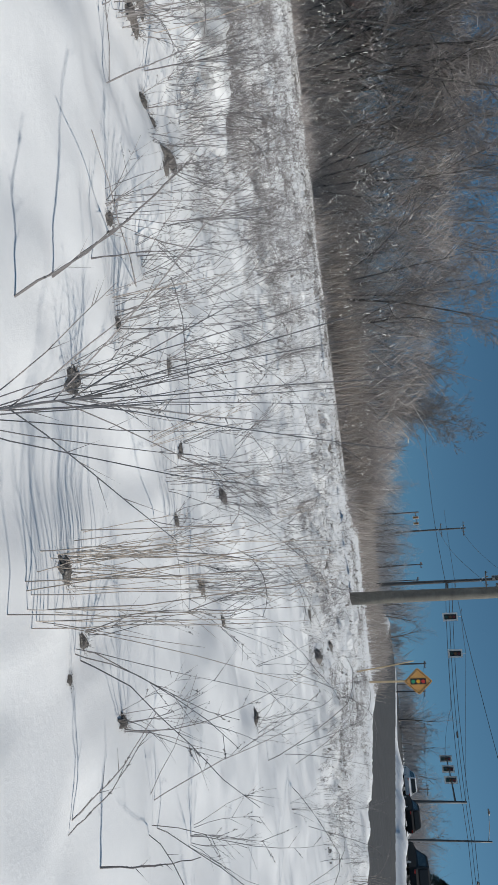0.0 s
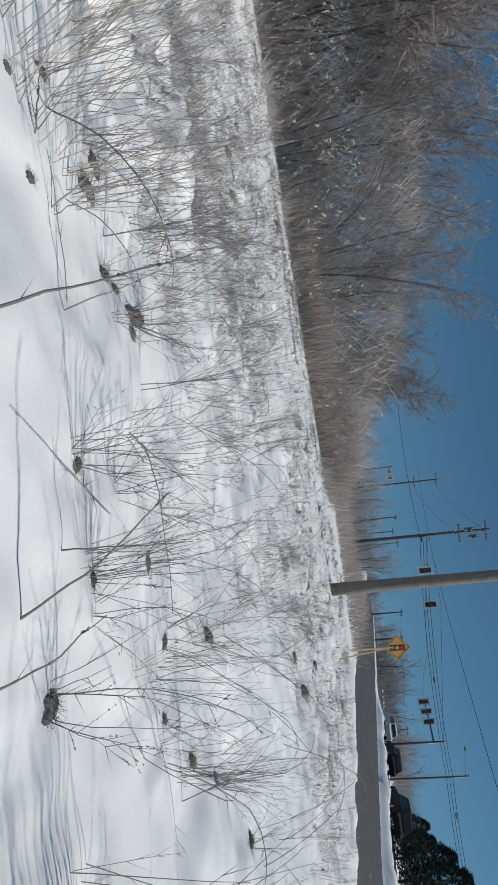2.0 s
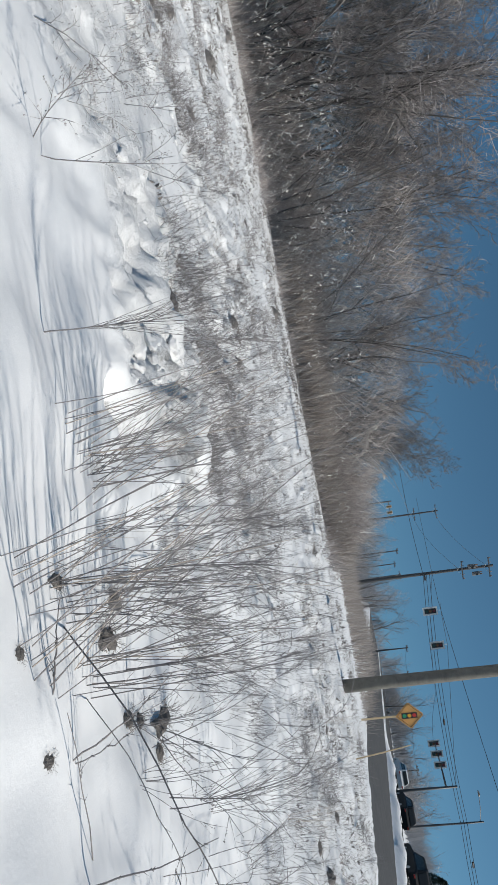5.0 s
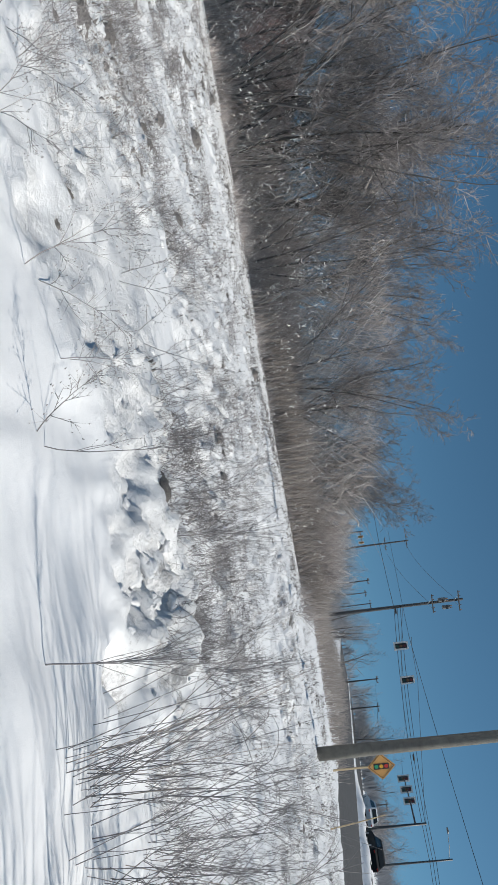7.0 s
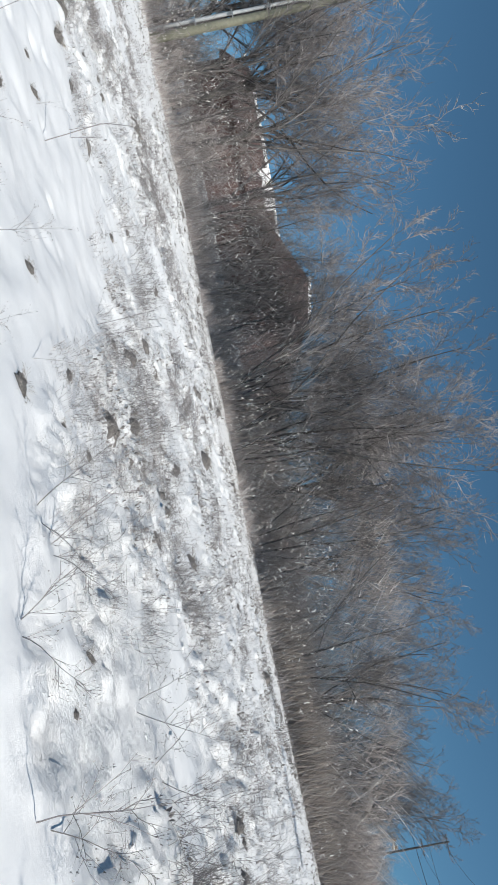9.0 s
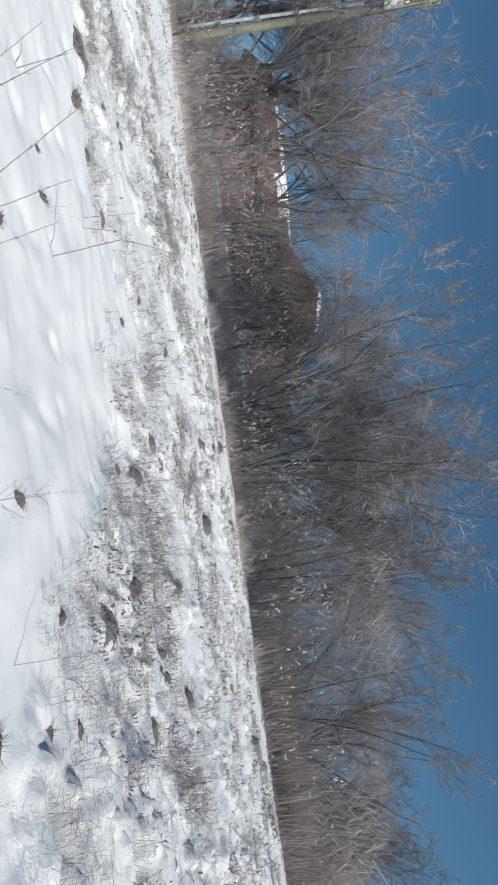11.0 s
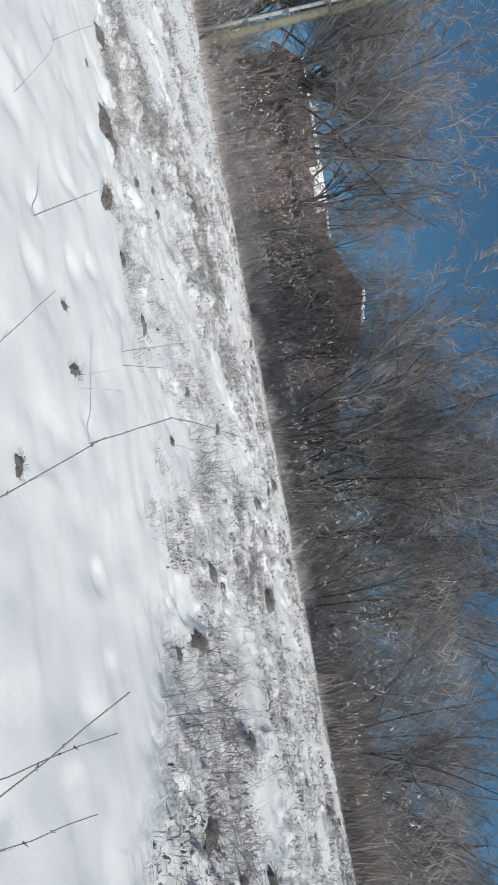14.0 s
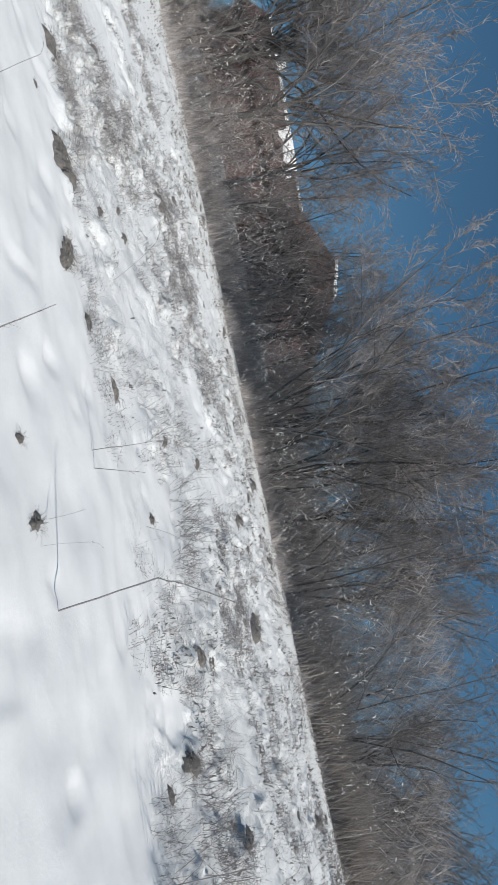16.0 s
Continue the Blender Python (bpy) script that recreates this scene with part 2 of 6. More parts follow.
# ---- mesh helpers ----
class Geo:
    """Collects tubes, spikes and boxes into one mesh."""

    def __init__(self):
        self.v, self.f = [], []

    def tube(self, pts, radii, sides=3, cap=False):
        n0 = len(self.v)
        k = len(pts)
        for i, (p, r) in enumerate(zip(pts, radii)):
            a, b = pts[max(i - 1, 0)], pts[min(i + 1, k - 1)]
            dx, dy, dz = b[0] - a[0], b[1] - a[1], b[2] - a[2]
            ln = math.sqrt(dx * dx + dy * dy + dz * dz) or 1.0
            dx, dy, dz = dx / ln, dy / ln, dz / ln
            if abs(dz) < 0.9:
                ux, uy, uz = -dy, dx, 0.0
            else:
                ux, uy, uz = 0.0, -dz, dy
            lu = math.sqrt(ux * ux + uy * uy + uz * uz) or 1.0
            ux, uy, uz = ux / lu, uy / lu, uz / lu
            wx, wy, wz = dy * uz - dz * uy, dz * ux - dx * uz, dx * uy - dy * ux
            for s in range(sides):
                c, q = r * math.cos(2 * math.pi * s / sides), r * math.sin(2 * math.pi * s / sides)
                self.v.append((p[0] + c * ux + q * wx, p[1] + c * uy + q * wy, p[2] + c * uz + q * wz))
        for i in range(k - 1):
            for s in range(sides):
                t = (s + 1) % sides
                o = n0 + i * sides
                self.f.append((o + s, o + t, o + sides + t, o + sides + s))
        if cap:
            self.f.append(tuple(n0 + (k - 1) * sides + s for s in range(sides)))
            self.f.append(tuple(n0 + s for s in reversed(range(sides))))

    def spike(self, a, b, r):
        """A three-sided tapering stem."""
        dx, dy, dz = b[0] - a[0], b[1] - a[1], b[2] - a[2]
        if abs(dx) + abs(dy) < 1e-6:
            ux, uy = 1.0, 0.0
        else:
            l = math.hypot(dx, dy)
            ux, uy = -dy / l, dx / l
        n = len(self.v)
        l = math.sqrt(dx * dx + dy * dy + dz * dz) or 1.0
        wx, wy, wz = uy * dz / l, -ux * dz / l, (ux * dy - uy * dx) / l
        self.v += [(a[0] + r * ux, a[1] + r * uy, a[2]),
                   (a[0] - 0.5 * r * ux + 0.87 * r * wx, a[1] - 0.5 * r * uy + 0.87 * r * wy, a[2] + 0.87 * r * wz),
                   (a[0] - 0.5 * r * ux - 0.87 * r * wx, a[1] - 0.5 * r * uy - 0.87 * r * wy, a[2] - 0.87 * r * wz), b]
        self.f += [(n, n + 1, n + 3), (n + 1, n + 2, n + 3), (n + 2, n, n + 3)]

    def box(self, lo, hi, m=None):
        n = len(self.v)
        for x in (lo[0], hi[0]):
            for y in (lo[1], hi[1]):
                for z in (lo[2], hi[2]):
                    p = Vector((x, y, z))
                    self.v.append(tuple(m @ p) if m else tuple(p))
        for q in ((0, 1, 3, 2), (4, 6, 7, 5), (0, 4, 5, 1), (2, 3, 7, 6), (0, 2, 6, 4), (1, 5, 7, 3)):
            self.f.append(tuple(n + i for i in q))

    def mesh(self, name, mat, smooth=False):
        me = bpy.data.meshes.new(name)
        me.from_pydata(self.v, [], self.f)
        me.materials.append(mat)
        if smooth:
            me.polygons.foreach_set("use_smooth", [True] * len(me.polygons))
        me.update()
        return me


def part(name, geo, mat, parent, label="", smooth=False, bevel=0.0):
    ob = new(name, geo.mesh(name, mat, smooth))
    ob.parent = parent
    if label:
        tagged(ob, label)
    if bevel:
        mod = ob.modifiers.new("edge", "BEVEL")
        mod.width, mod.segments = bevel, 2
    return ob


def thing(name, label, category, group=""):
    return tagged(new(name), label, category, group)


def single(name, geo, mat, label, category, group="", kind="", smooth=False):
    return tagged(new(name, geo.mesh(name, mat, smooth)), label, category, group, kind)


class Kind:
    """A few built plants of one kind; put() places the built ones first, then copies of them."""

    def __init__(self, builds):
        self.protos, self.used = builds, [False] * len(builds)

    def put(self, i, x, y, z, turn, size, tall=1.0, lean=0.0):
        i %= len(self.protos)
        m = pose(x, y, z, lean * math.cos(turn), lean * math.sin(turn), math.degrees(turn)) @ Matrix.Diagonal((size, size, size * tall, 1))
        if self.used[i]:
            k = self.protos[i].scale      # a copy takes over the scale of the built one
            return copy_thing(self.protos[i], m @ Matrix.Diagonal((1 / k[0], 1 / k[1], 1 / k[2], 1)))
        self.used[i] = True
        self.protos[i].matrix_basis = m
        return self.protos[i]


# ---- the lie of the land ----
def lattice(ix, iy, seed):
    n = (ix * 374761393 + iy * 668265263 + seed * 1442695041) & 0x7FFFFFFF
    n = (n ^ (n >> 13)) * 1274126177 & 0x7FFFFFFF
    return ((n ^ (n >> 16)) & 0xFFFF) / 65535.0


def vnoise(x, y, seed=0):
    """Smooth noise from 0 to 1, for arrays."""
    x, y = np.asarray(x, float), np.asarray(y, float)
    fx, fy = np.floor(x), np.floor(y)
    ix, iy = fx.astype(np.int64), fy.astype(np.int64)
    u, v = x - fx, y - fy
    u, v = u * u * u * (u * (6 * u - 15) + 10), v * v * v * (v * (6 * v - 15) + 10)
    a, b = lattice(ix, iy, seed), lattice(ix + 1, iy, seed)
    c, d = lattice(ix, iy + 1, seed), lattice(ix + 1, iy + 1, seed)
    return (a * (1 - u) + b * u) * (1 - v) + (c * (1 - u) + d * u) * v


def fbm(x, y, seed=0, octaves=4):
    s, amp, total = 0.0, 1.0, 0.0
    for o in range(octaves):
        s = s + amp * vnoise(x * 2 ** o, y * 2 ** o, seed + o)
        total += amp
        amp *= 0.55
    return s / total


def smooth_step(v, a, b):
    t = np.clip((v - a) / (b - a), 0, 1)
    return t * t * (3 - 2 * t)


ROAD_X, ROAD_SLOPE, ROAD_WIDTH = 4.9, 0.235, 8.4
ROAD_N = math.sqrt(1 + ROAD_SLOPE ** 2)


def from_road(x, y):
    """Metres beyond the road's near edge (negative: in the field)."""
    return (x - (ROAD_X + ROAD_SLOPE * y)) / ROAD_N


def wood_edge(x):
    return np.interp(x, [-70, -44, -38, -30, -24, -12, -4, 2, 5, 9], [9, 18, 20.5, 24.5, 26.5, 27, 25.5, 26, 33, 45])


def wood_rise(x, y):
    """The ground climbs behind the thin part of the wood, towards the houses."""
    edge = wood_edge(x)
    return 1.25 * smooth_step(y, edge + 2.0, edge + 11.0) * smooth_step(-x, 21, 25)


def base_height(x, y):
    near = np.interp(x, [-60, -39, -20, -12, -9, -6, -4, 0, 4], [-.8, -.75, -.62, -.48, -.35, -.05, .05, .05, .15])
    far = np.interp(x, [-60, -39, -20, -12, -4, 0, 4], [-.62, -.58, -.42, -.27, -.03, .07, .22])
    k = smooth_step(y, 5, 16)
    s = from_road(x, y)
    climb = 0.025 * np.clip(y - 28, 0, 110) * smooth_step(s, -6, 0)      # the road climbs away
    return near * (1 - k) + far * k + 0.3 * smooth_step(s, 0, 12) * (y > -20) + climb + wood_rise(x, y)


def roughness(x, y, whole=False):
    """How lumpy and grassy the snow is, 0 to 1 (whole: with no drifts left out)."""
    edge = np.interp(x, [-60, -9, -8.4, -7.3, -6, -5, -4, -3.3, -2.4, -1.4, 0, 3], [5.3, 5.4, 4.8, 3.7, 3.0, 2.75, 3.0, 2.95, 3.5, 4.9, 5.9, 6.2])
    edge = edge + 1.0 * (fbm(x * 0.5, y * 0.15, 5, 3) - 0.5)
    r = smooth_step(y, edge, edge + 0.7)
    if whole:
        return r
    drifts = smooth_step(fbm(x * 0.45 + 0.15 * y, y * 0.75, 17, 3), 0.42, 0.53)      # smooth drifts lie between the rough patches
    return np.clip(r * (0.12 + 0.88 * drifts), 0, 1)


def heap(x, y):
    """The eroded snow heap where the weeds begin, and the shadowed gash along its foot."""
    body = np.exp(-(((x + 3.0) / 1.0) ** 2 + ((y - 4.0) / 0.9) ** 2) * 1.4)
    s, d = (x + 3.1) * 0.667 + (y - 3.05) * 0.745, (x + 3.1) * 0.745 - (y - 3.05) * 0.667
    gash = np.exp(-((d + 0.04 * np.sin(9 * s)) / 0.085) ** 2) * smooth_step(s, -0.06, 0.06) * (1 - smooth_step(s, 0.36, 0.56))
    return body, gash


def bare_cover(x, y):
    r = roughness(x, y)
    fine = fbm(x * 5.5, y * 4.5, 21, 4) - 0.5
    clumps = fbm(x * 1.9, y * 1.3, 24, 3) - 0.5
    patches = fbm(x * 0.8, y * 0.55, 81, 3) - 0.5
    field = r * (-0.055 + 0.32 * smooth_step(-x, 10, 16) + 0.03 * smooth_step(x, -7, -4) * smooth_step(y, 4.5, 6) + 0.7 * fine + 0.4 * clumps + 0.9 * patches) - 0.25 * (1 - r)
    s = from_road(x, y)
    wood = smooth_step(y - wood_edge(x), -0.3, 1.2) * (1 - smooth_step(y - wood_edge(x), 9, 13)) * (s < -1)
    body, gash = heap(x, y)
    # dirt and the shadow grey of heap and gash go into the cover
    field = field + 1.3 * body * (vnoise(x * 5 + 1.5 * vnoise(x * 2, y * 2, 45), y * 4, 44) - 0.55) * (body > 0.15) + 0.6 * gash
    return np.clip(np.maximum(field, wood * (-0.06 + 1.2 * fine + 0.18 * smooth_step(x, -26, -20))), -0.3, 0.34)


def weed_cover(x, y):
    """Share of the rough snow where dead grass and twigs stand through it."""
    patches = fbm(x * 0.8, y * 0.55, 81, 3) - 0.5
    grain = fbm(x * 4.0, y * 3.4, 82, 2) - 0.5
    return roughness(x, y, True) * np.clip(0.45 + 3.4 * patches + 1.3 * grain, 0, 1)


def snow_height(x, y):
    r = roughness(x, y)
    h = base_height(x, y)
    near = 1 - smooth_step(y, 16, 26)
    weedy = smooth_step(x, -4.5, -2.5)      # the snow between the weeds by the road lies in soft pillows
    h = h + near * 0.06 * (fbm(x * 0.55, y * 0.7, 3, 2) - 0.5)
    h = h + near * 0.058 * (fbm(x * 1.3 + 0.4 * y, y * 2.8, 7, 2) - 0.5)
    h = h + near * 0.012 * (fbm(x * 4, y * 7, 8, 2) - 0.5)
    h = h + near * (0.02 + 0.045 * weedy) * (vnoise(x * 2.3 + 0.8 * y, y * 2.6, 9) - 0.5)
    h = h + near * (0.006 + 0.016 * weedy) * (vnoise(x * 6.1, y * 6.1 + 0.5 * x, 10) - 0.5)
    h = h - near * 0.022 * smooth_step(vnoise(x * 3.9, y * 3.1, 15), 0.72, 1.0)      # dimples
    lump = 1 - np.abs(vnoise(x * 2.4, y * 2.4, 11) - 0.5) * 3
    crust = 0.8 * np.abs(vnoise(x * 6.3 + 0.7 * y, y * 6.3, 12) - 0.5) + 0.75 * np.abs(vnoise(x * 12.5, y * 12.5 - x, 14) - 0.5)
    knobs = smooth_step(vnoise(x * 8.3, y * 8.3, 16), 0.5, 0.75)      # popcorn lumps of crusted snow
    worn = 0.3 + 0.7 * smooth_step(fbm(x * 0.8, y * 0.55, 81, 3), 0.36, 0.54)      # smooth strips between the weedy patches
    h = h + near * r * worn * (1 + 0.7 * smooth_step(-x, 9, 12)) * (0.045 * lump + 0.11 * (0.3 - crust) + 0.03 * knobs + 0.045 * (vnoise(x * 17, y * 17, 13) - 0.5) * (y < 9))
    body, gash = heap(x, y)
    wx, wy = x + 0.25 * vnoise(x * 2.6, y * 2.6, 46), y + 0.25 * vnoise(x * 2.6 + 7, y * 2.6, 47)
    ridges = 1 - 2 * np.abs(vnoise(wx * 2.8, wy * 2.8, 41) - 0.5)
    scoops = 1 - 2 * np.abs(vnoise(wx * 6.2, wy * 6.2, 42) - 0.5)
    h = h + body * (0.02 + 0.13 * ridges ** 2 + 0.06 * scoops ** 2 + 0.035 * (vnoise(x * 14, y * 14, 43) - 0.5)) - 0.15 * gash
    s = from_road(x, y)
    ahead = (y > -30)
    h = h + ahead * 0.07 * (1 - smooth_step(y, 26, 36)) * np.exp(-((s + 0.55) / 0.5) ** 2) * (0.5 + fbm(x * 1.3, y * 1.3, 51, 3))
    h = np.where((s > 0.0) & (s < ROAD_WIDTH) & ahead, h - 0.12, h)
    bank = np.exp(-((s - ROAD_WIDTH - 0.8) / 0.55) ** 2)
    h = h + ahead * bank * 0.5 * (0.5 + fbm(x * 0.8, y * 0.5, 52, 3)) * (1 - smooth_step(y, 56, 70))
    return h


def ground_at(x, y):
    return float(snow_height(np.array([x]), np.array([y]))[0])


def graded(stops):
    """Grid lines: rows of (from, to, step), with the step widening outside."""
    lines = []
    for a, b, step in stops:
        n = max(1, int(round((b - a) / step)))
        lines += [a + (b - a) * i / n for i in range(n)]
    return lines + [stops[-1][1]]


def build_ground():
    xs = np.array(graded([(-1500, -300, 300), (-300, -80, 20), (-80, -40, 2), (-40, -24, 0.25), (-24, -10, 0.06), (-10, 1, 0.039), (1, 5, 0.07), (5, 16, 0.15),
                          (16, 40, 0.5), (40, 120, 4), (120, 400, 40), (400, 1500, 300)]))
    ys = np.array(graded([(-600, -60, 90), (-60, -14, 4), (-14, -4, 0.5), (-4, 0.6, 0.14), (0.6, 2.4, 0.055), (2.4, 7, 0.039), (7, 13, 0.075), (13, 25, 0.16), (25, 30, 0.3), (30, 60, 0.6),
                          (60, 180, 5), (180, 600, 60), (600, 2400, 300)]))
    gx, gy = np.meshgrid(xs, ys)
    gz = snow_height(gx, gy)
    nx, ny = len(xs), len(ys)
    co = np.stack([gx, gy, gz], -1).reshape(-1, 3)
    idx = np.arange(nx * ny).reshape(ny, nx)
    quads = np.stack([idx[:-1, :-1], idx[:-1, 1:], idx[1:, 1:], idx[1:, :-1]], -1).reshape(-1, 4)
    me = bpy.data.meshes.new("ground")
    me.vertices.add(len(co))
    me.vertices.foreach_set("co", co.ravel())
    me.loops.add(quads.size)
    me.loops.foreach_set("vertex_index", quads.ravel())
    me.polygons.add(len(quads))
    me.polygons.foreach_set("loop_start", np.arange(len(quads)) * 4)
    me.polygons.foreach_set("use_smooth", np.ones(len(quads), bool))
    me.update(calc_edges=True)
    me.attributes.new("bare", "FLOAT", "POINT").data.foreach_set("value", bare_cover(gx, gy).ravel().astype(np.float32))
    me.attributes.new("rough", "FLOAT", "POINT").data.foreach_set("value", roughness(gx, gy).ravel().astype(np.float32))
    me.materials.append(SNOW)
    tagged(new("ground", me), "drifted white snow with dead grass showing through", "ground", kind="structure")


build_ground()


def build_road():
    g = Geo()
    ys = [-25 + 2.5 * i for i in range(24)] + [35 + 12 * i for i in range(40)]
    cols = [0.0 + ROAD_WIDTH * i / 6 for i in range(7)]
    for y in ys:
        for s in cols:
            x = ROAD_X + ROAD_SLOPE * y + s * ROAD_N
            ragged = 0.25 * (float(vnoise(y * 0.7, 3.0, 77)) - 0.5) if s == 0 else 0
            g.v.append((x + ragged - (0.15 if s == 0 else -0.15 if s == cols[-1] else 0), y, float(base_height(np.array(x), np.array(y))) - 0.02))
    n = len(cols)
    for i in range(len(ys) - 1):
        for j in range(n - 1):
            g.f.append((i * n + j, i * n + j + 1, (i + 1) * n + j + 1, (i + 1) * n + j))
    single("road", g, ASPHALT, "grey salted asphalt road between snowy verges", "road", kind="structure")
    lot = Geo()
    for y in ys[8:34]:
        for s in (ROAD_WIDTH + 1.7, ROAD_WIDTH + 12):
            x = ROAD_X + ROAD_SLOPE * y + s * ROAD_N
            lot.v.append((x, y, float(snow_height(np.array([x]), np.array([y]))[0]) + 0.05))
    for i in range(25):
        lot.f.append((2 * i, 2 * i + 1, 2 * i + 3, 2 * i + 2))
    single("pavement", lot, ASPHALT, "cleared asphalt parking strip beyond the snowbank", "pavement", kind="structure")


build_road()


# ---- trees and thicket ----
def unit(v):
    l = math.sqrt(v[0] * v[0] + v[1] * v[1] + v[2] * v[2]) or 1.0
    return (v[0] / l, v[1] / l, v[2] / l)


def bent(rng, p, d, length, n, wiggle, lift):
    pts = [p]
    step = length / n
    for _ in range(n):
        d = unit((d[0] + rng.gauss(0, wiggle), d[1] + rng.gauss(0, wiggle), d[2] + rng.gauss(0, wiggle) + lift))
        p = (p[0] + d[0] * step, p[1] + d[1] * step, p[2] + d[2] * step)
        pts.append(p)
    return pts, d


def along(pts, u):
    k = u * (len(pts) - 1)
    i = min(int(k), len(pts) - 2)
    t = k - i
    a, b = pts[i], pts[i + 1]
    return tuple(a[j] + (b[j] - a[j]) * t for j in range(3)), unit(tuple(b[j] - a[j] for j in range(3)))


def sideways(rng, d, angle):
    """A direction that leaves d by about that many degrees."""
    r = unit((rng.gauss(0, 1), rng.gauss(0, 1), rng.gauss(0, 0.8)))
    dot = sum(r[j] * d[j] for j in range(3))
    r = unit(tuple(r[j] - dot * d[j] for j in range(3)))
    a = radians(angle)
    return tuple(d[j] * math.cos(a) + r[j] * math.sin(a) for j in range(3))


def grow(rng, wood, crown, p, d, length, radius, level, plan):
    """One limb and what it bears. plan[level]: segments, wiggle, lift, children, from, angle, child length, sides."""
    n, wiggle, lift, children, start, angle, shorter, sides = plan[level]
    pts, end = bent(rng, p, d, length, n, wiggle, lift)
    last = level == len(plan) - 1
    if last:
        crown.spike(pts[0], pts[-1], radius)
        for _ in range(children):
            q, dd = along([pts[0], pts[-1]], rng.uniform(start, 0.95))
            e = sideways(rng, dd, angle + rng.uniform(-12, 12))
            l = length * shorter * rng.uniform(0.6, 1.2)
            crown.spike(q, (q[0] + e[0] * l, q[1] + e[1] * l, q[2] + (e[2] + 0.15) * l), radius * 0.7)
        return
    taper = [radius * (1 - 0.72 * i / n) for i in range(n + 1)]
    (wood if level < 2 else crown).tube(pts, taper, sides)
    for c in range(children):
        u = start + (1 - start) * (c + rng.uniform(0.2, 1.0)) / children
        q, dd = along(pts, min(u, 0.99))
        e = sideways(rng, dd, angle + rng.uniform(-14, 14))
        l = length * shorter * (1.15 - 0.55 * u) * rng.uniform(0.7, 1.25)
        grow(rng, wood, crown, q, e, l, max(radius * (1 - 0.72 * u) * (0.55, 0.45, 0.42)[level], 0.0075), level + 1, plan)


def tree(seed, style, height=8.0):
    """A leafless tree of the given height: spreading, many-stemmed or slender."""
    rng = random.Random(seed)
    wood, crown = Geo(), Geo()
    if style == "spreading":
        plan = [(4, 0.05, 0.03, 10, 0.34, 32, 1.75, 7), (7, 0.11, 0.05, 12, 0.14, 40, 0.38, 4), (3, 0.16, 0.05, 9, 0.06, 42, 0.40, 3), (2, 0.08, 0.05, 3, 0.1, 42, 0.6, 3)]
        grow(rng, wood, crown, (0, 0, -0.2), (rng.uniform(-.05, .05), rng.uniform(-.05, .05), 1), height * 0.36, height * 0.0145, 0, plan)
        name, label = "bare_tree", "leafless grey-brown tree with a broad fan of twigs"
    elif style == "clump":
        plan = [(7, 0.08, 0.02, 9, 0.24, 34, 0.38, 5), (3, 0.15, 0.06, 8, 0.1, 40, 0.44, 3), (2, 0.16, 0.05, 6, 0.1, 40, 0.48, 3), (2, 0.1, 0.05, 3, 0.1, 40, 0.65, 3)]
        for k in range(6):
            a = 2 * math.pi * (k + rng.uniform(0, 0.7)) / 6
            o = rng.uniform(0.10, 0.40)
            grow(rng, wood, crown, (0.2 * math.cos(a), 0.2 * math.sin(a), -0.2), unit((o * math.cos(a), o * math.sin(a), 1)),
                 height * rng.uniform(0.62, 0.86), height * 0.0046, 0, plan)
        name, label = "bare_tree", "leafless tree of many leaning grey stems"
    else:
        plan = [(8, 0.06, 0.04, 18, 0.16, 40, 0.34, 5), (3, 0.15, 0.09, 8, 0.1, 40, 0.42, 3), (2, 0.16, 0.05, 6, 0.1, 40, 0.5, 3), (2, 0.1, 0.05, 4, 0.1, 42, 0.6, 3)]
        grow(rng, wood, crown, (0, 0, -0.2), (rng.uniform(-.08, .08), rng.uniform(-.08, .08), 1), height * 0.88, height * 0.0068, 0, plan)
        name, label = "bare_tree", "slender leafless tree with fine upright twigs"
    heights = sorted(v[2] for v in crown.v)
    k = height / heights[int(0.955 * len(heights))]      # the mass of the top twigs stands at the given height
    for g in (wood, crown):
        g.v = [(v[0] * k, v[1] * k, v[2] * k) for v in g.v]
    ob = thing(name, label, "tree", "trees along the field edge")
    part("trunk", wood, BARK, ob, smooth=True)
    part("crown", crown, TWIG, ob)
    return ob


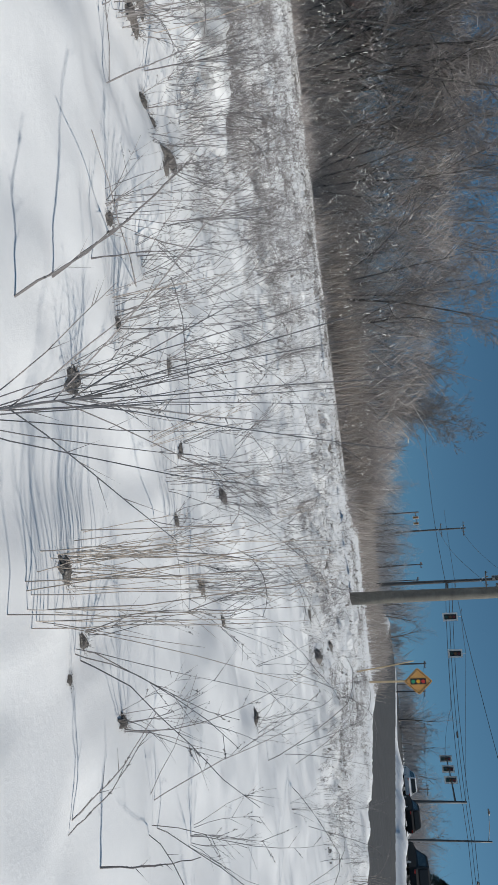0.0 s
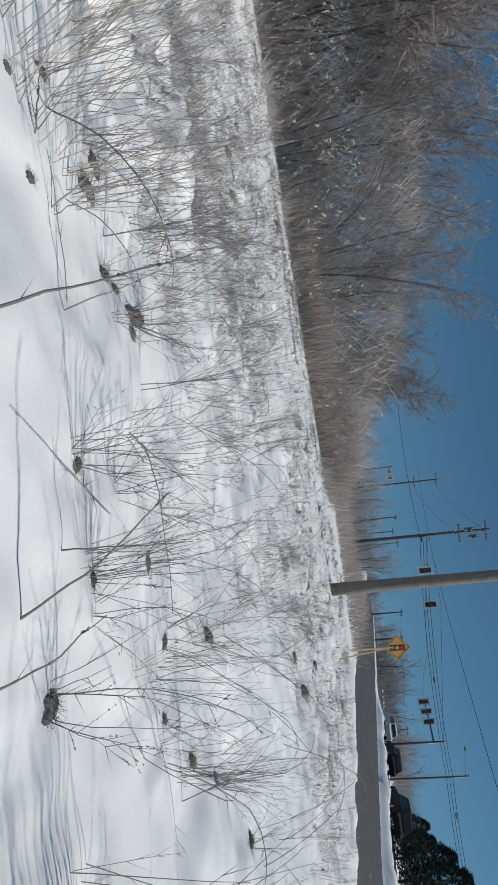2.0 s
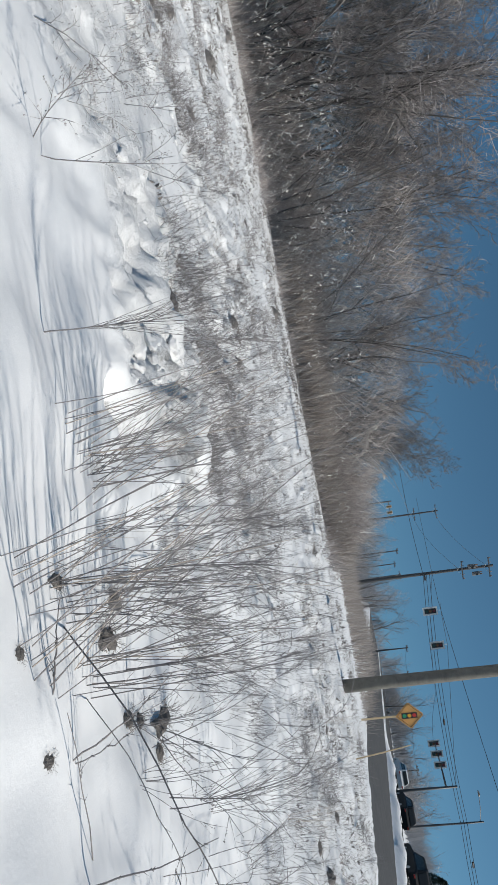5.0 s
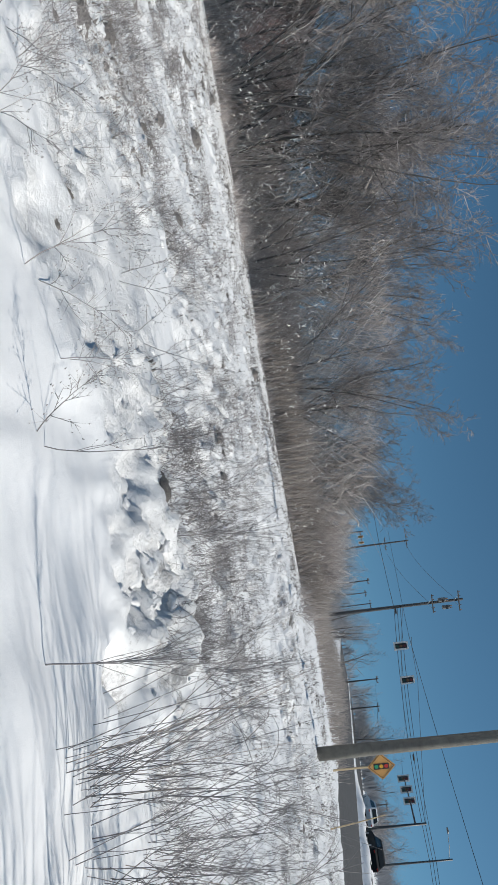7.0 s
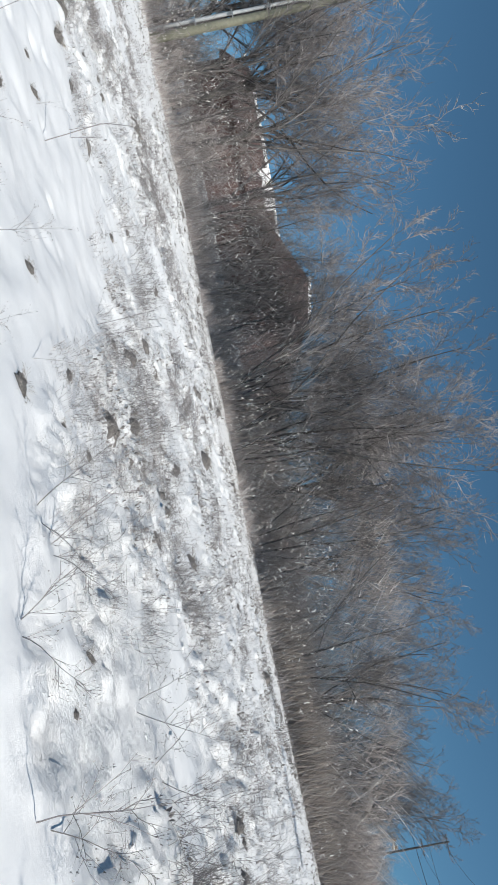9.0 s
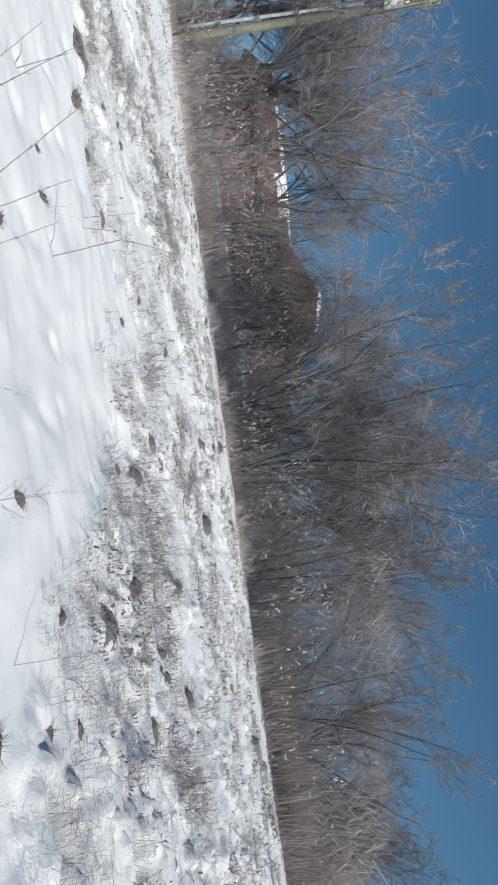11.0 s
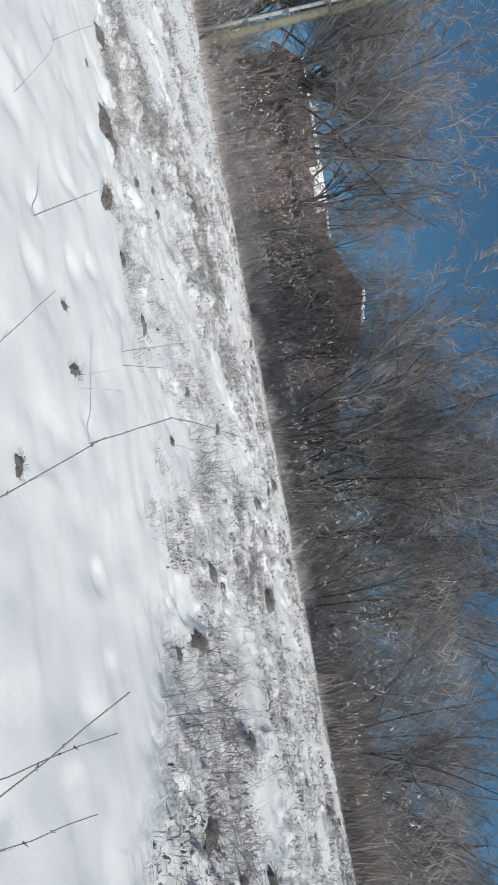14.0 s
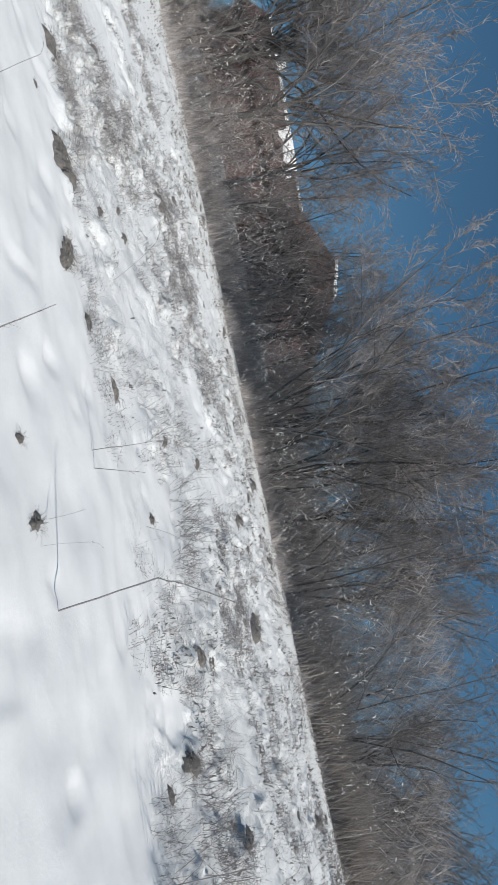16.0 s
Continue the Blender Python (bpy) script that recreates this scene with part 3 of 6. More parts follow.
def thicket(seed, height=2.4, stems=20, fine=1.0, twigs=None):
    """A shrub of many thin stems."""
    rng = random.Random(seed)
    wood, crown = Geo(), Geo()
    for k in range(stems):
        a, o = rng.uniform(0, 2 * math.pi), rng.uniform(0.0, 0.75)
        r0 = rng.uniform(0, 0.6)
        h = height * rng.uniform(0.55, 1.0)
        pts, end = bent(rng, (r0 * math.cos(a), r0 * math.sin(a), -0.15), unit((o * math.cos(a), o * math.sin(a), 1)), h, 5, 0.12, 0.02)
        wood.tube(pts, [0.013 * (1 - 0.15 * i) for i in range(6)], 3)
        for c in range(7):
            q, dd = along(pts, rng.uniform(0.15, 0.98))
            e = sideways(rng, dd, rng.uniform(25, 65))
            l = h * rng.uniform(0.14, 0.34)
            tip = (q[0] + e[0] * l, q[1] + e[1] * l, q[2] + (e[2] + 0.12) * l)
            crown.spike(q, tip, 0.009 * fine)
            for s in range(5):
                q2, d2 = along([q, tip], rng.uniform(0.2, 0.95))
                e2 = sideways(rng, d2, rng.uniform(25, 60))
                l2 = l * rng.uniform(0.3, 0.6)
                crown.spike(q2, (q2[0] + e2[0] * l2, q2[1] + e2[1] * l2, q2[2] + e2[2] * l2), 0.007 * fine)
    ob = thing("thicket_shrub", "tangled leafless brown shrub at the wood's edge", "shrub", "thicket along the field edge")
    tagged(part("stem_mass", wood, MIXED_TWIG, ob), kind="stuff")
    tagged(part("twig_mass", crown, twigs or BRUSH, ob), kind="stuff")
    return ob


SPREADING = Kind([tree(s, "spreading") for s in (11, 12, 13)])
CLUMP = Kind([tree(s, "clump") for s in (21, 22, 23)])
SLENDER = Kind([tree(s, "slender") for s in (31, 32, 33)])
THICKET = Kind([thicket(s) for s in (41, 42, 43, 44, 45)])
THIN_THICKET = Kind([thicket(s, 2.4, 20, 0.95, MIXED_TWIG) for s in (46, 47, 48)])
TREE_TOP = ([-70, -55, -44, -37, -33, -31, -29.5, -28, -25, -21, -19, -16, -12, -10, -8, -5.8, -4.6, -2.5, -0.5, 1.3, 3],
            [11, 12.5, 13.5, 15.2, 13.5, 12, 9.3, 8.6, 10.5, 11.6, 12.6, 10.4, 8.6, 7.8, 7.6, 6.0, 5.6, 5.0, 2.9, 2.0, 1.4])


def plant_wood():
    rng = random.Random(5)
    x, i = -66.0, 0
    while x < 1.6:
        edge = float(wood_edge(x))
        for row in range(2):
            px, py = x + rng.uniform(-0.7, 0.7), edge + 1.2 + row * 3.4 + rng.uniform(-0.6, 2.0)
            top = float(np.interp(px, *TREE_TOP)) * (py / 28.0) ** 0.8
            gap = -33.5 < px < -23.0
            i += 1
            if gap and row == 0:
                continue
            h = (top + 0.4) * (rng.uniform(0.8, 1.0) if row == 0 else rng.uniform(0.75, 0.98)) * (0.72 if gap else 0.8 if row == 1 and -24 < px < -13 else 1.0)
            z = ground_at(px, py) - 0.02
            kind = SLENDER if gap else SPREADING if (px < -31 or i % 3 == 0) else CLUMP if (i % 5 in (0, 3)) else SLENDER
            kind.put(rng.randrange(3), px, py, z, rng.uniform(0, 6.28), h / 8.0, 1.0, rng.uniform(-3, 3))
        x += 2.9 if x > -33 else 4.6
    # slight trees before the houses, the fan of pale stems, and the broad trees beside them
    for k, (kx, ky, h) in enumerate(((-31.2, 27.5, 9.5), (-28.6, 26.8, 7.4), (-27.2, 28.6, 8.6), (-25.2, 28.2, 9.4),
                                     (-23.4, 27.2, 8.6), (-24.6, 29.0, 8.8), (-26.0, 30.0, 9.0), (-22.6, 28.6, 9.2), (-27.4, 26.4, 7.6), (-25.3, 26.2, 7.2), (-33.4, 25.2, 8.2), (-30.0, 25.6, 7.0), (-29.2, 28.4, 9.0), (-26.4, 27.2, 7.6), (-35.8, 24.4, 8.4), (-32.4, 28.6, 9.2))):
        SLENDER.put(k, kx, ky, ground_at(kx, ky), 1.9 * k, h / 8.0, 1.0)
    for k, (kx, ky, h) in enumerate(((-19.6, 27.2, 11.6), (-16.8, 27.6, 10.6), (-12.4, 28.0, 9.2), (-7.0, 27.0, 7.4), (-2.3, 28.0, 5.3))):
        CLUMP.put(k, kx, ky, ground_at(kx, ky), 1.3 * k, h / 8.0, 1.0)
    for k, (kx, ky, h) in enumerate(((-35.0, 25.2, 14.0), (-38.6, 25.0, 13.0), (-43.0, 23.0, 11.6))):
        SPREADING.put(k, kx, ky, ground_at(kx, ky), 2.1 * k + 0.4, h / 8.0, 1.0)


def plant_thicket():
    rng = random.Random(6)
    x = -62.0
    while x < 3.5:
        for row in range(2):
            px = x + rng.uniform(-0.5, 0.5)
            py = float(wood_edge(px)) + 0.4 + row * 2.4 + rng.uniform(-0.5, 0.9)
            h = (1.7 + 0.9 * row) * rng.uniform(0.7, 1.15) * (0.5 if px > 0 else 1.2 if px < -23 else 1.15)
            (THIN_THICKET if -46 < px < -23 else THICKET).put(rng.randrange(5), px, py, ground_at(px, py), rng.uniform(0, 6.28), h / 2.4, 1.0, rng.uniform(-5, 5))
        x += 1.4 if x > -42 else 2.1
    for k in range(14):
        px = rng.uniform(-47, -24)
        py = float(wood_edge(px)) + rng.uniform(3.5, 8.5)
        THIN_THICKET.put(k, px, py, ground_at(px, py), rng.uniform(0, 6.28), rng.uniform(0.9, 1.5), 1.0, rng.uniform(-5, 5))
    # taller scrub that closes the wood behind its edge
    for k in range(52):
        px = rng.uniform(-23, 0.5) if k < 34 else rng.uniform(-64, -40)
        py = float(wood_edge(px)) + rng.uniform(3.5, 7.5)
        h = min(4.6, 0.5 * float(np.interp(px, *TREE_TOP))) * rng.uniform(0.7, 1.0)
        (THICKET if k % 3 and px > -30 else THIN_THICKET).put(k, px, py, ground_at(px, py), rng.uniform(0, 6.28), h / 2.4, 1.0, rng.uniform(-5, 5))


plant_wood()
plant_thicket()


def reed_bed():
    """Tan dead stems in front of the thicket, towards the road."""
    rng = random.Random(8)
    g = Geo()
    for _ in range(17000):
        x = rng.uniform(-10.5, 20)
        y = float(wood_edge(min(x, 4.0))) - 1.2 + rng.uniform(0, 3.2) + (70 * rng.random() ** 1.6 if x > 3 else 0)
        if from_road(x, y) > -0.4 or rng.random() > min(1, (x + 11) / 3.5):
            continue
        z = float(base_height(np.array(x), np.array(y)))
        h = rng.uniform(0.5, 1.1) * (0.75 + 0.9 * float(vnoise(x * 0.8, y * 0.5, 73))) * (1.12 - 0.25 * min(max(0, x), 9) / 7)
        a, b = rng.gauss(0, 0.27), rng.gauss(0, 0.2)
        g.spike((x, y, z - 0.05), (x + a * h, y + b * h, z + h), rng.uniform(0.008, 0.016) * (1 + 0.03 * max(0, y - 28)))
        if rng.random() < 0.5:
            l = rng.uniform(0.15, 0.35)
            t = rng.uniform(0.4, 0.9)
            g.spike((x + a * h * t, y + b * h * t, z + h * t), (x + a * h * t + rng.gauss(0, l * .5), y + b * h * t + rng.gauss(0, l * .5), z + h * t + l), 0.007)
    single("reed_bed", g, REED, "dense belt of tan dead reeds", "reeds", kind="stuff")


reed_bed()


def undergrowth():
    """The tangle of fine twigs inside the wood, and the pale scraps of dead leaf and bark that catch the sun."""
    rng = random.Random(18)
    g, pale, foot, dim = Geo(), Geo(), Geo(), Geo()
    for _ in range(64000):
        x = rng.uniform(-62, 2)
        if x < -23 and rng.random() < 0.76:
            continue
        y = float(wood_edge(x)) - 0.2 + 3.6 * rng.random() ** 1.2
        low = float(base_height(np.array(x), np.array(y)))
        deep = min(7.0, 0.68 * float(np.interp(x, *TREE_TOP)) + 0.2) * (0.6 if x < -23 else 1.0)
        z = low + deep * rng.random() ** 1.5
        h = rng.uniform(0.35, 1.1)
        a, b = rng.gauss(0, 0.8), rng.gauss(0, 0.5)
        (dim if x < -33 else foot if x < -23 else g).spike((x, y, z - 0.05), (x + a * h, y + b * h, z + h * 0.9), rng.uniform(0.005, 0.012))
    for _ in range(1500):      # the ragged foot of the wood: clumps of short twigs
        cx = rng.uniform(-60, 3)
        if cx < -36 and rng.random() < 0.6:
            continue
        cy = float(wood_edge(cx)) + 0.5 - 4.0 * rng.random() ** 2 * (0.1 + 1.3 * float(vnoise(cx * 0.7, 5.0, 72)) ** 1.5)
        wide = rng.uniform(0.1, 0.4)
        for _ in range(int(rng.uniform(5, 17))):
            x, y = cx + rng.gauss(0, wide), cy + rng.gauss(0, wide)
            z = float(base_height(np.array(x), np.array(y)))
            h = rng.uniform(0.15, 0.75) * (0.5 + 1.6 * wide)
            foot.spike((x, y, z - 0.05), (x + rng.gauss(0, 0.6) * h, y + rng.gauss(0, 0.3) * h, z + h), rng.uniform(0.006, 0.014))
    for _ in range(5200):
        x = rng.uniform(-33, -19)
        y = float(wood_edge(x)) + rng.uniform(-0.6, 2.6)
        z = float(base_height(np.array(x), np.array(y)))
        h = rng.uniform(0.4, 1.5)
        foot.spike((x, y, z - 0.05), (x + rng.gauss(0, 0.5) * h, y + rng.gauss(0, 0.3) * h, z + h), rng.uniform(0.006, 0.013))
    for _ in range(1000):
        cx = rng.uniform(-60, 1)
        if (cx < -36 or cx > -7) and rng.random() < 0.6:
            continue
        cy = float(wood_edge(cx)) + (rng.uniform(-1.7, -0.3) if cx > -23 else rng.uniform(-0.7, 0.2))
        cz = float(base_height(np.array(cx), np.array(cy))) + 0.3 + max(0.4, min(3.6, 0.4 * float(np.interp(cx, *TREE_TOP)) - 0.5)) * rng.random()
        for _ in range(1 + int(9 * rng.random() ** 2)):
            p = (cx + rng.gauss(0, 0.5), cy + rng.gauss(0, 0.2), cz + rng.gauss(0, 0.35))
            pts, _d = bent(rng, p, unit((rng.gauss(0, 1), rng.gauss(0, 0.5), rng.gauss(0, 1.3))), rng.choice((0.05, 0.06, 0.08, 0.2)) * rng.uniform(0.7, 1.4), 3, 0.6, 0)
            w = rng.uniform(0.012, 0.028)
            pale.tube(pts, [w * 0.5, w, w * rng.uniform(0.5, 1.2), w * 0.3], 3)
    single("edge_scrub", foot, MIXED_TWIG, "thin ragged scrub along the foot of the wood", "undergrowth", kind="stuff")
    single("undergrowth", dim, TWIG, "dark tangle of bare twigs before the houses", "undergrowth", kind="stuff")
    single("undergrowth", g, BRUSH, "tangle of fine bare twigs inside the wood", "undergrowth", kind="stuff")
    single("dead_leaf_scraps", pale, SCRAP, "pale scraps of dead leaf and bark in the thicket", "dead leaves", kind="stuff")


undergrowth()


def fallen_log(x0, y0, z0, x1, y1, z1, r):
    rng = random.Random(int(100 * x0))
    g = Geo()
    n = 9
    pts = [(x0 + (x1 - x0) * i / n + rng.gauss(0, r * .5), y0 + (y1 - y0) * i / n, z0 + (z1 - z0) * i / n + rng.gauss(0, r * .6)) for i in range(n + 1)]
    g.tube(pts, [r * (1 - 0.5 * i / n) for i in range(n + 1)], 7, True)
    ob = thing("birch_trunk", "pale broken birch trunk leaning in the thicket", "tree trunk", "pale broken trunks")
    part("log", g, BIRCH, ob, smooth=True)
    for k in range(3):
        stub = Geo()
        q = pts[3 + 2 * k]
        stub.spike(q, (q[0] + rng.uniform(-.4, .4), q[1] - 0.2, q[2] + rng.uniform(.2, .5)), r * 0.3)
        part("stub", stub, BIRCH, ob)


fallen_log(-2.6, 27.4, 2.7, -1.0, 27.4, 1.5, 0.10)
fallen_log(-7.9, 27.6, 2.05, -7.5, 27.6, 2.95, 0.07)
fallen_log(-1.6, 27.8, 2.2, -0.3, 27.9, 2.9, 0.06)
fallen_log(-11.0, 28.2, 1.5, -10.2, 28.2, 2.4, 0.05)
fallen_log(-14.5, 28.2, 3.0, -13.2, 28.2, 2.3, 0.045)
fallen_log(-30.5, 26.0, 1.0, -29.6, 26.0, 2.9, 0.05)
fallen_log(-9.3, 28.0, 2.6, -8.8, 28.0, 1.9, 0.05)


# ---- weeds in the snow ----
def stalk_bunch(seed, straw=False):
    """A bunch of dry upright stems."""
    rng = random.Random(seed)
    ob = thing("dry_weed", "bunch of dry tan weed stems in the snow" if straw else "bunch of dry brown weed stems in the snow", "weed", "dry weeds in the snow")
    for k in range(rng.randint(7, 11)):
        g = Geo()
        a, r0 = rng.uniform(0, 6.28), rng.uniform(0, 0.09)
        o = abs(rng.gauss(0, 0.24))
        h = rng.uniform(0.4, 0.85)
        pts, d = bent(rng, (r0 * math.cos(a), r0 * math.sin(a), -0.06), unit((o * math.cos(a), o * math.sin(a), 1)), h, 5, 0.075, 0.0)
        w = rng.uniform(0.6, 1.0)
        g.tube(pts, [0.0024 * w, 0.0022 * w, 0.002 * w, 0.0017 * w, 0.0014 * w, 0.0009 * w], 3)
        plume = rng.random() < 0.35
        for s in range(26 if plume else rng.choice((0, 5, 10))):
            q, dd = along(pts, rng.uniform(0.6, 0.98))
            e = sideways(rng, dd, rng.uniform(18, 45))
            l = rng.uniform(0.015, 0.05) if plume else rng.uniform(0.04, 0.13)
            g.spike(q, (q[0] + e[0] * l, q[1] + e[1] * l, q[2] + e[2] * l), 0.0016 if plume else 0.0012)
        part("stem", g, STRAW if straw else WEED, ob)
    return ob


def stalk_stand(seed, straw=False):
    """A close stand of long thin stalks that all lean one way."""
    rng = random.Random(seed)
    ob = thing("stalk_stand", "close stand of long thin straw-coloured stalks" if straw else "close stand of long thin grey-tan weed stalks", "weed", "stands of weed stalks")
    for k in range(15):
        g = Geo()
        x, y = rng.gauss(0, 0.06), rng.gauss(0, 0.10)
        h = rng.uniform(0.35, 0.95)
        pts, d = bent(rng, (x, y, -0.06), unit((rng.gauss(0, 0.08), rng.gauss(0, 0.1), 1)), h, 5, 0.035, 0.0)
        w = rng.uniform(0.7, 1.1)
        g.tube(pts, [0.0021 * w, 0.002 * w, 0.0018 * w, 0.0016 * w, 0.0013 * w, 0.0008 * w], 3)
        for s in range(rng.choice((0, 2, 5))):
            q, dd = along(pts, rng.uniform(0.45, 0.98))
            e = sideways(rng, dd, rng.uniform(18, 40))
            l = rng.uniform(0.04, 0.14)
            g.spike(q, (q[0] + e[0] * l, q[1] + e[1] * l, q[2] + e[2] * l), 0.0011)
        part("stem", g, STRAW if straw or k % 9 == 0 else WEED, ob)
    return ob


def fan_weed(seed, spread=0.6, reach=1.0):
    """One stem that opens into a fan of long thin branches."""
    rng = random.Random(seed)
    g = Geo()
    ob = thing("dry_weed", "dark dry weed fanning into long thin branches", "weed", "dry weeds in the snow")
    pts, d = bent(rng, (0, 0, -0.08), (0.04, 0, 1), 0.56, 5, 0.04, 0)
    g.tube(pts, [0.0038, 0.0035, 0.0033, 0.003, 0.0025, 0.0017], 5)
    for k in range(24):
        fan = Geo()
        q, dd = along(pts, rng.uniform(0.38, 1.0))
        a = rng.uniform(0, 6.28)
        o = rng.uniform(0.12, spread)
        p2, _ = bent(rng, q, unit((o * math.cos(a), o * math.sin(a), 1)), reach * rng.uniform(0.22, 0.5), 4, 0.05, 0.0)
        fan.tube(p2, [0.0015, 0.0014, 0.0012, 0.001, 0.0006], 3)
        for s in range(3):
            q2, d2 = along(p2, rng.uniform(0.4, 0.98))
            e = sideways(rng, d2, 30)
            l = rng.uniform(0.03, 0.09)
            fan.spike(q2, (q2[0] + e[0] * l, q2[1] + e[1] * l, q2[2] + e[2] * l), 0.0010)
        part("branch", fan, WEED, ob)
    part("stem", g, WEED, ob)
    return ob


def sapling(seed):
    """A small leafless shrub: two or three long bowed stems with fine budded side twigs."""
    rng = random.Random(seed)
    ob = thing("sapling", "thin bare sapling with fine budded twigs", "sapling", "saplings in the snow")
    turn = rng.uniform(0, 6.28)
    for stem in range(rng.choice((2, 3))):
        a, o = turn + 2.4 * stem + rng.uniform(-0.5, 0.5), rng.uniform(0.3, 0.9)
        h = rng.uniform(0.5, 0.85) * (1.0 if stem == 0 else 0.75)
        pts, d = bent(rng, (0, 0, -0.05), unit((o * math.cos(a), o * math.sin(a), 1)), h, 7, 0.1, 0.02)
        g = Geo()
        g.tube(pts, [0.0027 * (1 - 0.11 * i) for i in range(8)], 4)
        part("stem", g, WEED, ob)
        for k in range(9):
            tw = Geo()
            u = rng.uniform(0.15, 0.98)
            q, dd = along(pts, u)
            e = sideways(rng, dd, rng.uniform(30, 60))
            bow, end = bent(rng, q, e, h * (1.1 - u) * rng.uniform(0.2, 0.5) + 0.03, 3, 0.16, 0.03)
            tw.tube(bow, [0.0015, 0.0013, 0.001, 0.0006], 3)
            for c in range(5):
                q2, d2 = along(bow, rng.uniform(0.2, 0.99))
                e2 = sideways(rng, d2, rng.uniform(30, 65))
                l2 = rng.uniform(0.02, 0.08)
                t2 = (q2[0] + e2[0] * l2, q2[1] + e2[1] * l2, q2[2] + e2[2] * l2)
                tw.spike(q2, t2, 0.0011)
                tw.spike((t2[0], t2[1], t2[2] - 0.003), (t2[0] + e2[0] * 0.006, t2[1] + e2[1] * 0.006, t2[2] + 0.006), 0.003)
            part("twig", tw, WEED, ob)
    return ob


def lone_stick(seed):
    """A single leaning or bent dry stem, with a few nodes."""
    rng = random.Random(seed)
    g = side = Geo()
    h = rng.uniform(0.45, 0.8)
    d = unit((rng.uniform(0.1, 0.7), rng.uniform(-0.3, 0.3), 1))
    pts, e = bent(rng, (0, 0, -0.05), d, h, 5, 0.07, -0.02)
    if seed % 2:
        for turn_down in (0.5, 0.2, -0.15):      # the top droops
            more, _ = bent(rng, pts[-1], unit((0.8, 0.1, turn_down)), h * 0.16, 2, 0.05, -0.05)
            pts += more[1:]
    g.tube(pts, [0.0026 * (1 - 0.6 * i / len(pts)) for i in range(len(pts))], 4)
    for k in range(7):
        q, dd = along(pts, rng.uniform(0.35, 0.98))
        ee = sideways(rng, dd, 40)
        l = rng.uniform(0.02, 0.1)
        side.spike(q, (q[0] + ee[0] * l, q[1] + ee[1] * l, q[2] + ee[2] * l), 0.0016)
    return single("dry_stick", g, WEED, "single dry leaning stem standing in the snow", "weed", "lone stems in the snow")


def tall_stem(points, radius=0.0042):
    """One long knobbly dead stem through the given points."""
    rng = random.Random(int(100 * abs(points[0][0])))
    g = Geo()
    x0, y0, z0 = points[0]
    pts = []
    for a, b in zip(points, points[1:]):
        for i in range(5):
            u = i / 5
            pts.append(tuple(a[j] + (b[j] - a[j]) * u - (x0, y0, z0)[j] + (rng.gauss(0, 0.0022) if pts else 0) for j in range(3)))
    pts.append(tuple(points[-1][j] - (x0, y0, z0)[j] for j in range(3)))
    n = len(pts)
    g.tube([(0, 0, -0.12)] + pts, [radius] + [radius * (1 - 0.65 * i / n) * rng.uniform(0.85, 1.2) for i in range(n)], 5)
    for k in range(9):
        q, d = along(pts, rng.uniform(0.2, 0.97))
        e = sideways(rng, d, 45)
        l = rng.uniform(0.006, 0.014) if k % 3 else rng.uniform(0.04, 0.09)
        g.spike((q[0] - e[0] * 0.004, q[1] - e[1] * 0.004, q[2] - 0.004), (q[0] + e[0] * l, q[1] + e[1] * l, q[2] + e[2] * l), radius * 1.25 if k % 3 else 0.0014)
    ob = single("dry_stick", g, WEED, "long knobbly dead stem standing in the open snow", "weed", "long stems in the snow")
    ob.matrix_basis = pose(x0, y0, ground_at(x0, y0))


